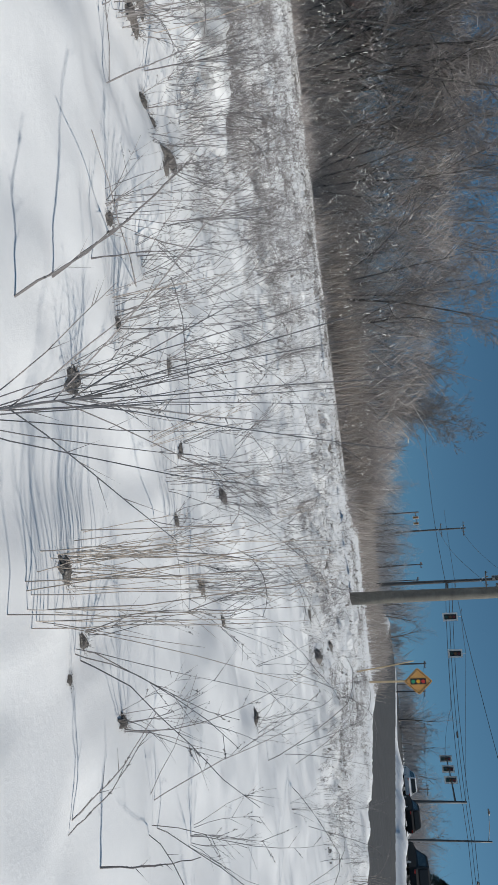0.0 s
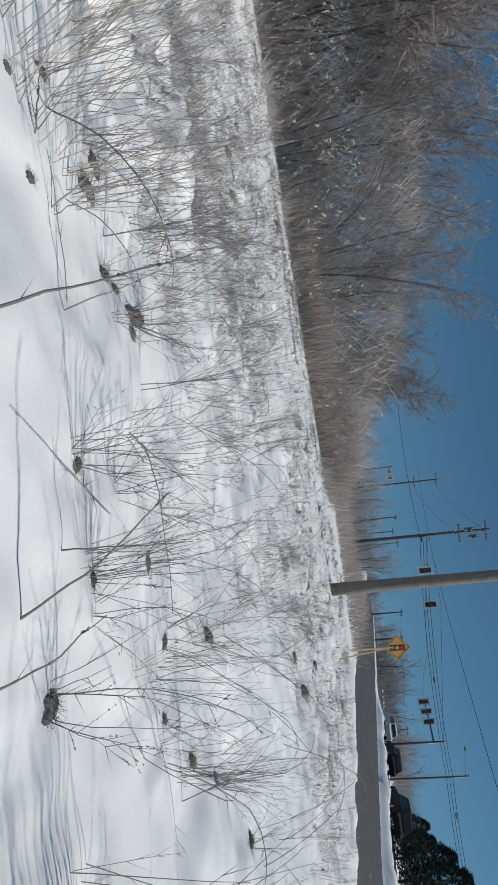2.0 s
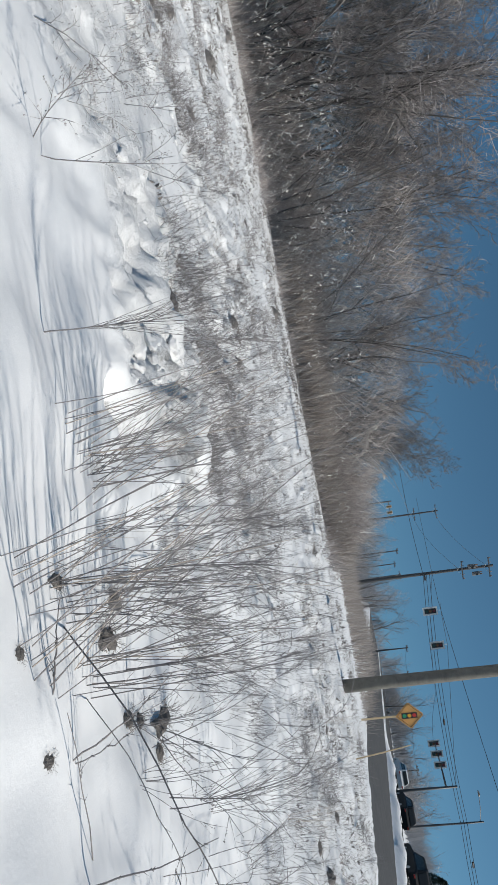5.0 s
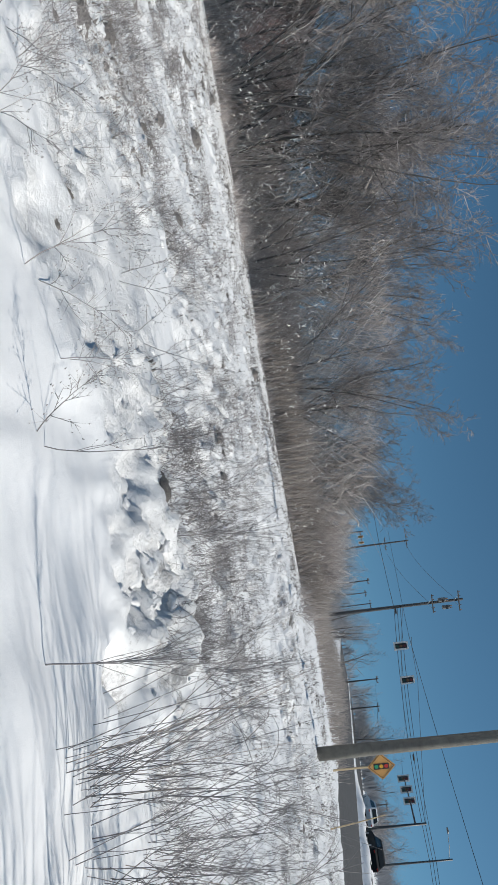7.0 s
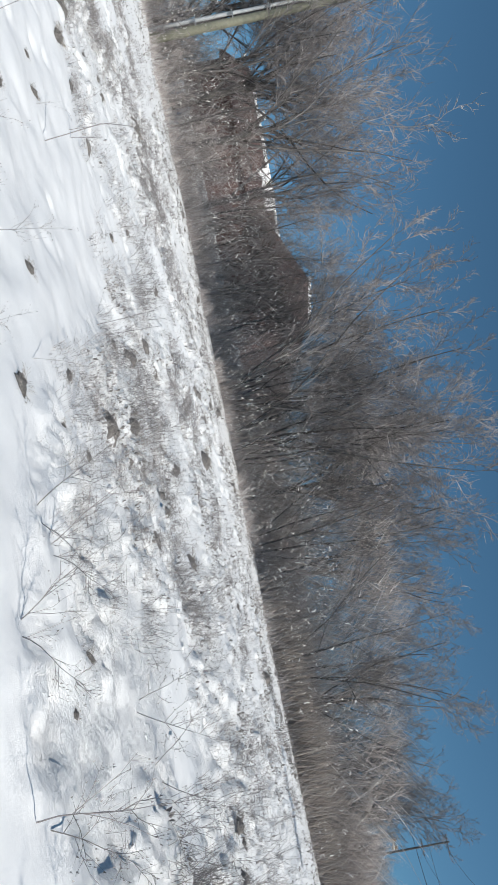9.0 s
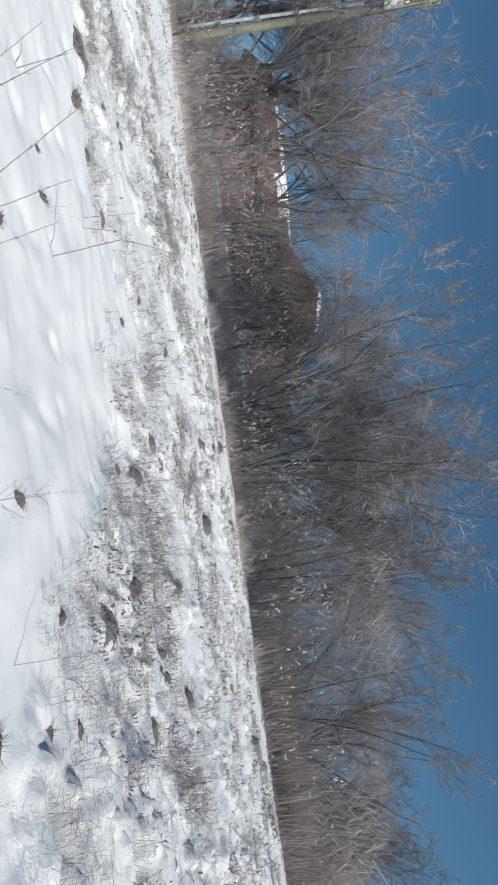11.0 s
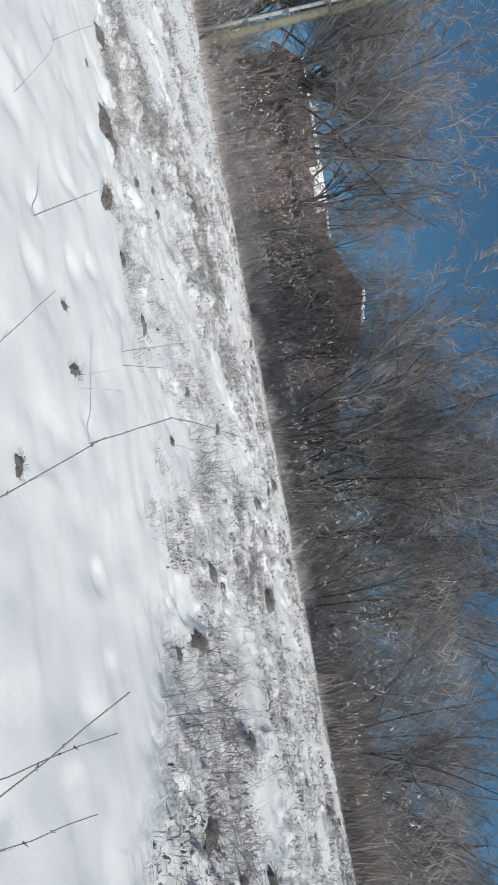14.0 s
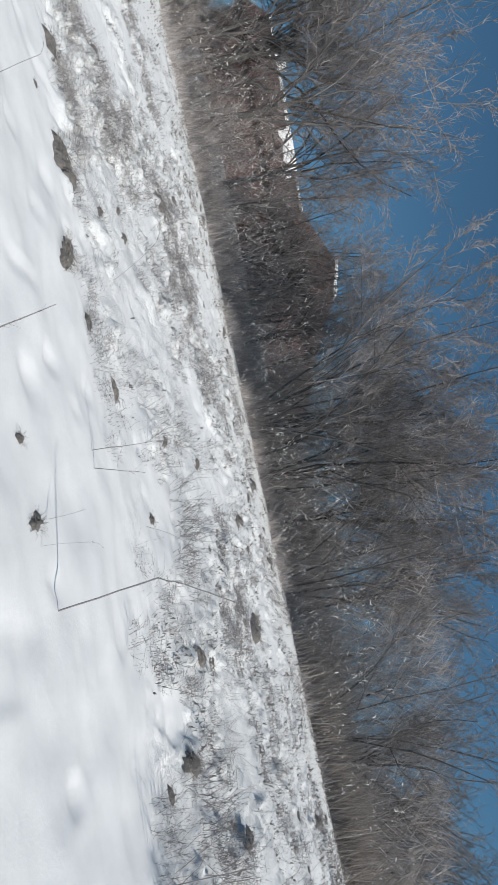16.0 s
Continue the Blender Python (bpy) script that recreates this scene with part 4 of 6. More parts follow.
def grass_tuft(seed):
    """A rounded tussock of dead leaves and drooping blades that the snow has sunk away from."""
    rng = random.Random(seed)
    blades, leaves, mound = Geo(), Geo(), Geo()

    def swell(a):
        return 0.78 + 0.75 * noise.noise(Vector((1.9 * math.cos(a), 1.9 * math.sin(a), seed)))

    for k in range(46):
        a, r0 = rng.uniform(0, 6.28), 0.10 * math.sqrt(rng.random())
        o, l = rng.uniform(0.5, 2.6), rng.uniform(0.04, 0.11)
        d = unit((o * math.cos(a), o * math.sin(a), 1))
        p = (1.5 * r0 * math.cos(a), r0 * math.sin(a), 0.03)
        m = (p[0] + d[0] * l * .6, p[1] + d[1] * l * .6, p[2] + d[2] * l * .6)
        droop = rng.uniform(0.3, 1.3)
        t = (m[0] + d[0] * l * .5, m[1] + d[1] * l * .5, m[2] + (d[2] - droop) * l * .5)
        blades.tube([p, m, t], [0.0016, 0.0012, 0.0005], 3)
    for k in range(34):
        a, u = rng.uniform(0, 6.28), math.sqrt(rng.random())
        rr = 0.13 * u * swell(a)
        x, y, z = 1.5 * rr * math.cos(a), rr * math.sin(a), 0.06 * (1 - u ** 2.0) + rng.uniform(-0.014, 0.004)
        s = rng.uniform(0.005, 0.013)
        b, c = rng.uniform(0, 6.28), rng.uniform(-0.8, 0.8)
        ux, uy, uz = s * math.cos(b), s * math.sin(b), s * c
        vx, vy, vz = -s * .6 * math.sin(b), s * .6 * math.cos(b), s * rng.uniform(-.5, .5)
        n = len(leaves.v)
        leaves.v += [(x - ux, y - uy, z - uz), (x + vx, y + vy, z + vz + s * .3), (x + ux, y + uy, z + uz), (x - vx, y - vy, z - vz + s * .3), (x, y, z - s * .25)]
        leaves.f += [(n, n + 1, n + 4), (n + 1, n + 2, n + 4), (n + 2, n + 3, n + 4), (n + 3, n, n + 4), (n, n + 3, n + 2, n + 1)]
    rings, seg = 6, 18
    for i in range(rings + 1):
        u = i / rings
        for j in range(seg):
            a = 2 * math.pi * j / seg
            rr = 0.125 * u * swell(a)
            bump = 0.022 * noise.noise(Vector((26 * rr * math.cos(a), 26 * rr * math.sin(a), seed)))
            mound.v.append((1.5 * rr * math.cos(a), rr * math.sin(a), 0.055 * (1 - u ** 2.0) - 0.03 * u + bump))
    for i in range(rings):
        for j in range(seg):
            k2 = (j + 1) % seg
            mound.f.append((i * seg + j, (i + 1) * seg + j, (i + 1) * seg + k2, i * seg + k2))
    ob = thing("grass_tuft", "dark tussock of dead leaves and grass melting out of the snow", "grass tuft", "dead tufts in the snow")
    tagged(part("blade_mass", blades, GRASS, ob), kind="stuff")
    tagged(part("leaf_mass", leaves, LEAF, ob), kind="stuff")
    part("mound", mound, SOIL, ob, smooth=True)
    return ob


def crooked_weed(seed):
    """Several crooked stems that lean apart from one root, with small seed heads on some."""
    rng = random.Random(seed)
    ob = thing("dry_weed", "crooked dry grey-brown weed with small seed heads", "weed", "dry weeds in the snow")
    for k in range(rng.randint(5, 8)):
        g = Geo()
        a, o = rng.uniform(0, 6.28), rng.uniform(0.05, 0.85)
        h = rng.uniform(0.3, 0.8)
        pts, d = bent(rng, (0.02 * math.cos(a), 0.02 * math.sin(a), -0.06), unit((o * math.cos(a), o * math.sin(a), 1)), h, 6, 0.11, 0.015)
        w = rng.uniform(0.7, 1.15)
        g.tube(pts, [0.0023 * w * (1 - 0.11 * i) for i in range(7)], 3)
        for s in range(rng.randint(2, 7)):
            q, dd = along(pts, rng.uniform(0.35, 0.97))
            e = sideways(rng, dd, rng.uniform(20, 55))
            l = rng.uniform(0.03, 0.16)
            tip = (q[0] + e[0] * l, q[1] + e[1] * l, q[2] + e[2] * l)
            g.spike(q, tip, 0.0012)
            for c in range(rng.choice((0, 0, 4, 7))):
                q2, _ = along([q, tip], rng.uniform(0.4, 1.0) * 0.99)
                e2 = unit((rng.gauss(0, 1), rng.gauss(0, 1), rng.gauss(0, 1)))
                g.spike(q2, (q2[0] + e2[0] * 0.007, q2[1] + e2[1] * 0.007, q2[2] + e2[2] * 0.007), 0.0022)
        part("stem", g, WEED, ob)
    return ob


def bramble(seed):
    """A low fuzzy mat of fine twigs."""
    rng = random.Random(seed)
    g = Geo()
    for k in range(38):
        a, r0 = rng.uniform(0, 6.28), 0.32 * math.sqrt(rng.random())
        p = (r0 * math.cos(a), r0 * math.sin(a), -0.03)
        pts, d = bent(rng, p, unit((rng.gauss(0, 0.5), rng.gauss(0, 0.5), 1)), rng.uniform(0.10, 0.34), 3, 0.18, 0.0)
        g.tube(pts, [0.0017, 0.0015, 0.0012, 0.0008], 3)
        for s in range(6):
            q, dd = along(pts, rng.uniform(0.2, 1.0) * 0.99)
            e = sideways(rng, dd, rng.uniform(30, 75))
            l = rng.uniform(0.02, 0.08)
            tip = (q[0] + e[0] * l, q[1] + e[1] * l, q[2] + e[2] * l)
            g.spike(q, tip, 0.0013)
            if s % 2:
                g.spike((tip[0], tip[1], tip[2] - 0.003), (tip[0] + e[0] * 0.004, tip[1] + e[1] * 0.004, tip[2] + 0.004), 0.0024)
    ob = thing("bramble", "low fuzzy mat of fine dead twigs in the snow", "shrub", "low brambles in the snow")
    tagged(part("twig_mass", g, WEED, ob), kind="stuff")
    return ob


CROOKED = Kind([crooked_weed(s) for s in (64, 65, 66, 67, 68)])
BRAMBLE = Kind([bramble(s) for s in (85, 86, 87, 88)])
BUNCH = Kind([stalk_bunch(s) for s in (51, 52, 53, 54)])
STRAW_BUNCH = Kind([stalk_bunch(s, True) for s in (55, 56)])
STALKS = Kind([stalk_stand(s) for s in (57, 58, 59)])
STRAW_STALKS = Kind([stalk_stand(s, True) for s in (60, 69, 70)])
FAN = Kind([fan_weed(s, w, l) for s, w, l in ((61, 1.0, 1.5), (62, 0.5, 1.0), (63, 0.6, 1.0))])
SAPLING = Kind([sapling(s) for s in (71, 72, 73, 74)])
STICK = Kind([lone_stick(s) for s in (81, 82, 83, 84)])
TUFT = Kind([grass_tuft(s) for s in (91, 92, 93, 94)])


def stand(kind, i, x, y, turn=0.0, size=1.0, tall=1.0, lean=0.0):
    return kind.put(i, x, y, ground_at(x, y), turn, size, tall, lean)


def put_leaning(kind, i, x, y, size, lean, away=0.0):
    """Set up a stand so that it leans along the field (negative: to -x)."""
    i %= len(kind.protos)
    m = pose(x, y, ground_at(x, y), away, lean, 0) @ Matrix.Diagonal((size, size, size, 1))
    if kind.used[i]:
        k = kind.protos[i].scale
        return copy_thing(kind.protos[i], m @ Matrix.Diagonal((1 / k[0], 1 / k[1], 1 / k[2], 1)))
    kind.used[i] = True
    kind.protos[i].matrix_basis = m
    return kind.protos[i]


def plant_weeds():
    rng = random.Random(9)
    # plants that pass close by
    stand(FAN, 0, -0.12, 1.0, 0.6, 1.0)
    for k, (x, y, size, lean) in enumerate(((0.26, 1.66, 0.95, 0), (0.24, 1.74, 0.9, -1), (0.31, 1.60, 0.85, 1), (0.56, 3.08, 0.8, 0), (-0.65, 2.27, 0.8, -6), (0.03, 2.95, 0.7, -4))):
        put_leaning(STRAW_STALKS if k < 3 else STALKS, k, x, y, size, lean)
    for k, (x, y) in enumerate(((0.50, 1.79), (0.82, 1.97), (0.24, 2.87), (0.20, 3.78), (-0.45, 2.26), (-1.02, 2.28), (-0.32, 1.87), (0.62, 3.18), (1.65, 4.0), (-1.65, 3.17),
                                (0.87, 3.45), (1.51, 2.52), (1.27, 2.21), (1.9, 4.3), (-0.5, 2.84), (-0.10, 2.97), (-1.79, 2.86), (-0.23, 6.2), (-1.13, 2.86), (-0.85, 2.6), (0.17, 3.62))):
        stand(CROOKED, k, x, y, 1.7 * k, 0.85 if k % 3 else 1.05, 1.0, rng.gauss(0, 8))
    for x, y, k in ((0.05, 2.78, 0), (-0.58, 2.29, 2), (-1.04, 2.29, 0)):
        stand(BUNCH, k, x, y, k * 1.3, 0.85)
    # long single stems that lean across the way
    for x, y, dx, rise, r in ((0.95, 1.64, -0.28, 0.26, 0.0022), (0.98, 1.62, -0.27, 0.25, 0.002), (-0.50, 1.52, -0.17, 0.33, 0.0036), (-0.62, 1.75, -0.30, 0.46, 0.0042), (-1.40, 1.50, -0.06, 0.6, 0.0048),
                              (-0.75, 2.0, 0.02, 0.42, 0.003), (1.15, 1.75, -0.02, 0.3, 0.003), (-1.55, 2.3, -0.10, 0.4, 0.003), (-1.92, 2.32, -0.22, 0.34, 0.003), (-1.9, 2.34, -0.1, 0.24, 0.0024), (-2.15, 2.25, -0.26, 0.05, 0.0034)):
        z = ground_at(x, y)
        tall_stem(((x, y, z), (x + 0.45 * dx, y, z + 0.55 * rise), (x + dx, y + 0.03, z + rise)), r)
    # the leaning stand that the walk passes next
    for k in range(8):
        x, y = -2.92 + 0.12 * k + rng.uniform(-.06, .06), 2.45 + rng.uniform(-0.12, 0.45)
        put_leaning(STALKS, k, x, y, rng.uniform(0.95, 1.3), -rng.uniform(0, 34), rng.gauss(0, 9))
    for k in range(7):
        stand(BUNCH, k, rng.uniform(-2.9, -1.6), rng.uniform(2.5, 3.6), rng.uniform(0, 6.28), rng.uniform(0.8, 1.1), 1.0, rng.gauss(0, 22))
    stand(BUNCH, 1, -2.55, 2.75, 1.0, 0.9)
    stand(FAN, 2, -1.96, 6.2, 2.3, 1.1)
    stand(FAN, 1, -3.26, 2.58, 1.0, 0.8)
    # the weedy corner
    for k in range(210):
        x, y = rng.uniform(-4.6, 6.5), 2.5 + 8.5 * rng.random() ** 1.2
        if x < -2.4 and y < 4.4:
            continue
        kind = (BUNCH, STICK, CROOKED, FAN, STRAW_BUNCH)[rng.choice((0, 1, 1, 2, 2, 2, 3, 4))]
        stand(kind, rng.randrange(4), x, y, rng.uniform(0, 6.28), rng.uniform(0.55, 1.0) * (1 if y < 6 else 0.85), 1.0, rng.gauss(0, 16))
    for k in range(125):
        if k < 12:
            x, y = rng.gauss(-3.0, 1.5), 4.4 + 3.4 * rng.random()
        else:
            y = 5.6 + 15 * rng.random() ** 1.4
            x = rng.uniform(-12 - 0.8 * y, 2.5)
        if float(roughness(np.array(x), np.array(y))) > 0.45:
            stand(BRAMBLE, rng.randrange(4), x, y, rng.uniform(0, 6.28), rng.uniform(0.5, 0.9) * (1 + 0.03 * y), rng.uniform(0.7, 1.2))
    for k in range(55):
        x, y = rng.uniform(-3.6, 1.2), rng.uniform(3.7, 9.0)
        kind = (BUNCH, BRAMBLE, FAN, CROOKED, BRAMBLE)[k % 5]
        stand(kind, rng.choice((1, 2)) if kind is FAN else rng.randrange(4), x, y, rng.uniform(0, 6.28), rng.uniform(0.55, 0.95), 1.0, rng.gauss(0, 14))
    for k in range(4):
        stand(BRAMBLE, rng.randrange(4), rng.uniform(-4.6, -1.6), rng.uniform(4.3, 6.6), rng.uniform(0, 6.28), rng.uniform(0.7, 1.1), rng.uniform(0.7, 1.0))
    for k in range(20):
        x, y = rng.uniform(-7.5, -1.0), rng.uniform(5.5, 12.0)
        stand(BRAMBLE, rng.randrange(4), x, y, rng.uniform(0, 6.28), rng.uniform(0.7, 1.2), rng.uniform(0.7, 1.1))
    for k in range(120):
        x, y = rng.uniform(-26, -9.3), 5.2 + 9 * rng.random() ** 1.3
        if float(weed_cover(np.array(x), np.array(y))) > 0.3:
            stand(BRAMBLE, rng.randrange(4), x, y, rng.uniform(0, 6.28), rng.uniform(0.35, 0.8), rng.uniform(0.5, 0.9))
    # leaning and broken single stems
    for k in range(80):
        x, y = rng.uniform(-2.6, 4.0), rng.uniform(2.3, 6.5)
        stand(STICK, rng.randrange(4), x, y, rng.uniform(0, 6.28), rng.uniform(0.7, 1.35), 1.0, rng.uniform(-38, 38))
    # saplings on the rough ground
    for x, y, s in ((-4.0, 2.82, 1.0), (-4.7, 3.0, 1.1), (-5.35, 2.95, 1.0), (-4.35, 3.1, 0.8), (-5.75, 3.3, 1.1), (-5.12, 4.55, 1.15), (-4.75, 4.7, 1.1), (-3.6, 5.2, 0.8), (-5.9, 3.2, 0.9), (-6.5, 5.3, 0.9), (-6.9, 4.1, 0.7),
                    (-5.5, 6.3, 0.9), (-4.4, 6.6, 0.9), (-7.5, 3.0, 0.75), (-7.9, 2.5, 0.7), (-6.3, 2.4, 0.6)):
        stand(SAPLING, int(10 * x), x, y, x + y, s)
    for k in range(30):
        x, y = rng.uniform(-13, -1.5), rng.uniform(6.2, 15)
        stand(SAPLING, rng.randrange(4), x, y, rng.uniform(0, 6.28), rng.uniform(0.5, 0.9))
    # the open snow
    for x, y, turn, s, lean in ((-10.62, 4.5, 1.7, 0.5, 0), (-10.45, 4.4, 1.2, 0.45, 0), (-12.2, 3.6, 2.9, 0.6, 14), (-13.6, 4.2, 2.9, 0.7, 12), (-8.15, 5.2, 0.4, 0.7, 5),
                                (-7.65, 5.06, 0.1, 0.7, 3), (-6.9, 3.4, 2.0, 0.6, 10), (-9.0, 6.3, 1.0, 0.7, 0), (-11.0, 6.6, 0.3, 0.7, -8)):
        stand(STICK, int(10 * y), x, y, turn, s, 1.0, lean)
    for k in range(26):
        x, y = rng.uniform(-21, -6), rng.uniform(6, 16)
        stand(STICK, rng.randrange(4), x, y, rng.uniform(0, 6.28), rng.uniform(0.6, 1.1), 1.0, rng.uniform(-12, 12))
    tall_stem(((-10.12, 4.55, -0.40), (-10.19, 4.55, 0.16), (-10.13, 4.55, 0.30), (-9.97, 4.55, 0.58)), 0.0055)
    tall_stem(((-11.44, 3.88, -0.46), (-11.53, 3.88, -0.03)))
    for x, y, dx, dy, rise, r in ((-8.79, 2.37, -0.22, -0.12, 0.85, 0.003), (-8.29, 2.38, -0.11, -0.06, 0.79, 0.0024), (-8.16, 2.43, -0.10, -0.06, 0.70, 0.0024),
                                  (-8.06, 2.31, -0.40, -0.22, 0.86, 0.0032), (-9.39, 2.71, -0.30, -0.17, 0.66, 0.0026)):
        z = ground_at(x, y)
        tall_stem(((x, y, z), (x + 0.5 * dx + 0.02, y + 0.5 * dy, z + 0.5 * rise), (x + dx, y + dy, z + rise)), r)
    tall_stem(((-11.30, 5.36, -0.45), (-11.26, 5.36, 0.11)), 0.0035)
    tall_stem(((-11.16, 5.35, -0.44), (-11.05, 5.35, -0.08)), 0.003)
    tall_stem(((-8.57, 5.38, -0.30), (-8.60, 5.38, 0.30)), 0.0035)
    tall_stem(((-8.45, 5.40, -0.30), (-8.42, 5.40, 0.28)), 0.0035)
    # dense low bushes
    for x, y, s in ((-3.8, 5.43, 1.2), (-2.61, 5.13, 1.0), (-4.03, 4.45, 0.9), (-5.97, 6.92, 1.3), (-7.82, 5.84, 1.1), (-8.19, 6.88, 1.3), (-11.15, 8.21, 1.5), (-4.0, 4.84, 0.9), (-1.75, 3.92, 0.8), (-2.55, 4.55, 0.6), (-3.2, 4.85, 0.75), (-2.35, 3.75, 0.5)):
        for k in range(3):
            stand(BRAMBLE, k, x + rng.gauss(0, 0.25), y + rng.gauss(0, 0.15), rng.uniform(0, 6.28), s * rng.uniform(0.8, 1.15), 1.15)
    # tufts
    for x, y, s in ((-1.55, 3.07, 0.8), (-2.15, 2.76, 1.1), (-2.27, 2.84, 0.8), (-1.98, 2.2, 0.45), (-2.31, 2.13, 0.4), (-1.74, 2.95, 0.6),
                    (0.82, 1.97, 0.5), (0.57, 1.67, 0.35), (0.24, 2.87, 0.6), (-0.58, 2.27, 0.6), (-0.10, 2.95, 0.5), (-10.57, 4.38, 0.75), (-9.61, 3.61, 0.6),
                    (-13.0, 5.35, 1.4), (-13.12, 5.42, 1.3), (-12.9, 5.28, 1.2), (-14.15, 5.57, 1.4), (-14.27, 5.52, 1.3), (-14.02, 5.62, 1.1), (-15.56, 5.52, 1.6), (-14.6, 5.1, 0.4), (-7.71, 3.61, 0.9), (-11.09, 6.87, 0.8), (-9.76, 8.11, 1.5), (-10.19, 12.6, 3.0),
                    (-12.33, 13.3, 1.6), (-9.0, 6.69, 1.3), (-5.05, 3.45, 0.6), (-5.3, 3.7, 0.8), (-7.68, 5.89, 1.8), (-6.6, 3.21, 1.1), (-6.62, 3.77, 0.8), (-6.63, 4.21, 0.8), (-6.85, 8.15, 2.4), (-6.57, 6.09, 1.5), (-7.2, 4.1, 0.9), (-12.2, 6.3, 1.0), (-3.7, 4.4, 1.2)):
        stand(TUFT, int(37 * abs(x)), x, y, x, s * (0.8 if x < -9 else 0.55), 0.9)
    for x, y, s in ((-0.32, 1.87, 0.6), (0.26, 1.66, 0.5), (0.5, 1.8, 0.35), (0.2, 3.78, 0.6), (-1.0, 2.28, 0.45), (0.62, 3.18, 0.55), (1.65, 4.0, 0.6), (0.87, 3.45, 0.4), (-0.5, 2.84, 0.4),
                    (-1.79, 2.86, 0.5), (-2.44, 2.4, 0.4), (-1.65, 3.17, 0.8), (-11.04, 4.3, 0.5), (-12.57, 5.7, 0.8), (-9.02, 6.66, 1.1), (-9.78, 8.26, 1.2), (-10.4, 13.1, 1.8), (-12.4, 13.7, 1.4)):
        stand(TUFT, int(41 * abs(x)), x, y, x, s * 0.8, 0.9)
    for k in range(190):
        y = 4.4 + 18 * rng.random() ** 1.3
        x = rng.uniform(-12 - 0.9 * y, 3 + 0.12 * y)
        if float(roughness(np.array(x), np.array(y))) > 0.4 and rng.random() < 0.5 + 1.6 * float(bare_cover(np.array(x), np.array(y))):
            stand(TUFT, rng.randrange(4), x, y, rng.uniform(0, 6.28), 0.35 + 1.0 * rng.random() ** 2 + 0.02 * y, rng.uniform(0.7, 1.3))


plant_weeds()


def snow_clods():
    """Chunks of broken, crusted snow heaped where the weeds begin."""
    rng = random.Random(12)
    meshes = []
    for k in range(14):
        bm = bmesh.new()
        bmesh.ops.create_icosphere(bm, subdivisions=3, radius=1.0)
        o = Vector((rng.uniform(-50, 50), rng.uniform(-50, 50), 0))
        cuts = [(Vector((rng.gauss(0, 1), rng.gauss(0, 1), rng.gauss(0, 1))).normalized(), rng.uniform(0.45, 0.8)) for _ in range(6)]
        for v in bm.verts:
            for n, d in cuts:      # broken faces
                over = v.co.dot(n) - d
                if over > 0:
                    v.co -= n * over * 0.85
            v.co *= 1 + 0.45 * noise.noise(v.co * 1.5 + o) + 0.4 * noise.noise(v.co * 3.5 + o)
        for f in bm.faces:
            f.smooth = True
        me = bpy.data.meshes.new("snow_clod")
        bm.to_mesh(me)
        bm.free()
        me.materials.append(CLOD)
        meshes.append(me)
    for k in range(150):
        far = k % 4 != 0
        x, y = (rng.uniform(-8.5, -2.0), rng.uniform(3.4, 6.5)) if far else (rng.gauss(-3.15, 0.42), rng.gauss(3.75, 0.45))
        if y < 3.1 or far and float(roughness(np.array(x), np.array(y))) < 0.5:
            continue
        s = (0.014 + 0.04 * rng.random() ** 2) * (0.7 if far else 1.0)
        ob = tagged(new("snow_clod", meshes[k % 14]), "broken crusted chunk of white snow", "snow clod", "snow clods")
        ob.matrix_basis = pose(x, y, ground_at(x, y) - s * 0.3, 0, 0, rng.uniform(0, 360)) @ Matrix.Diagonal((1.3 * s, s, 0.8 * s, 1))


snow_clods()


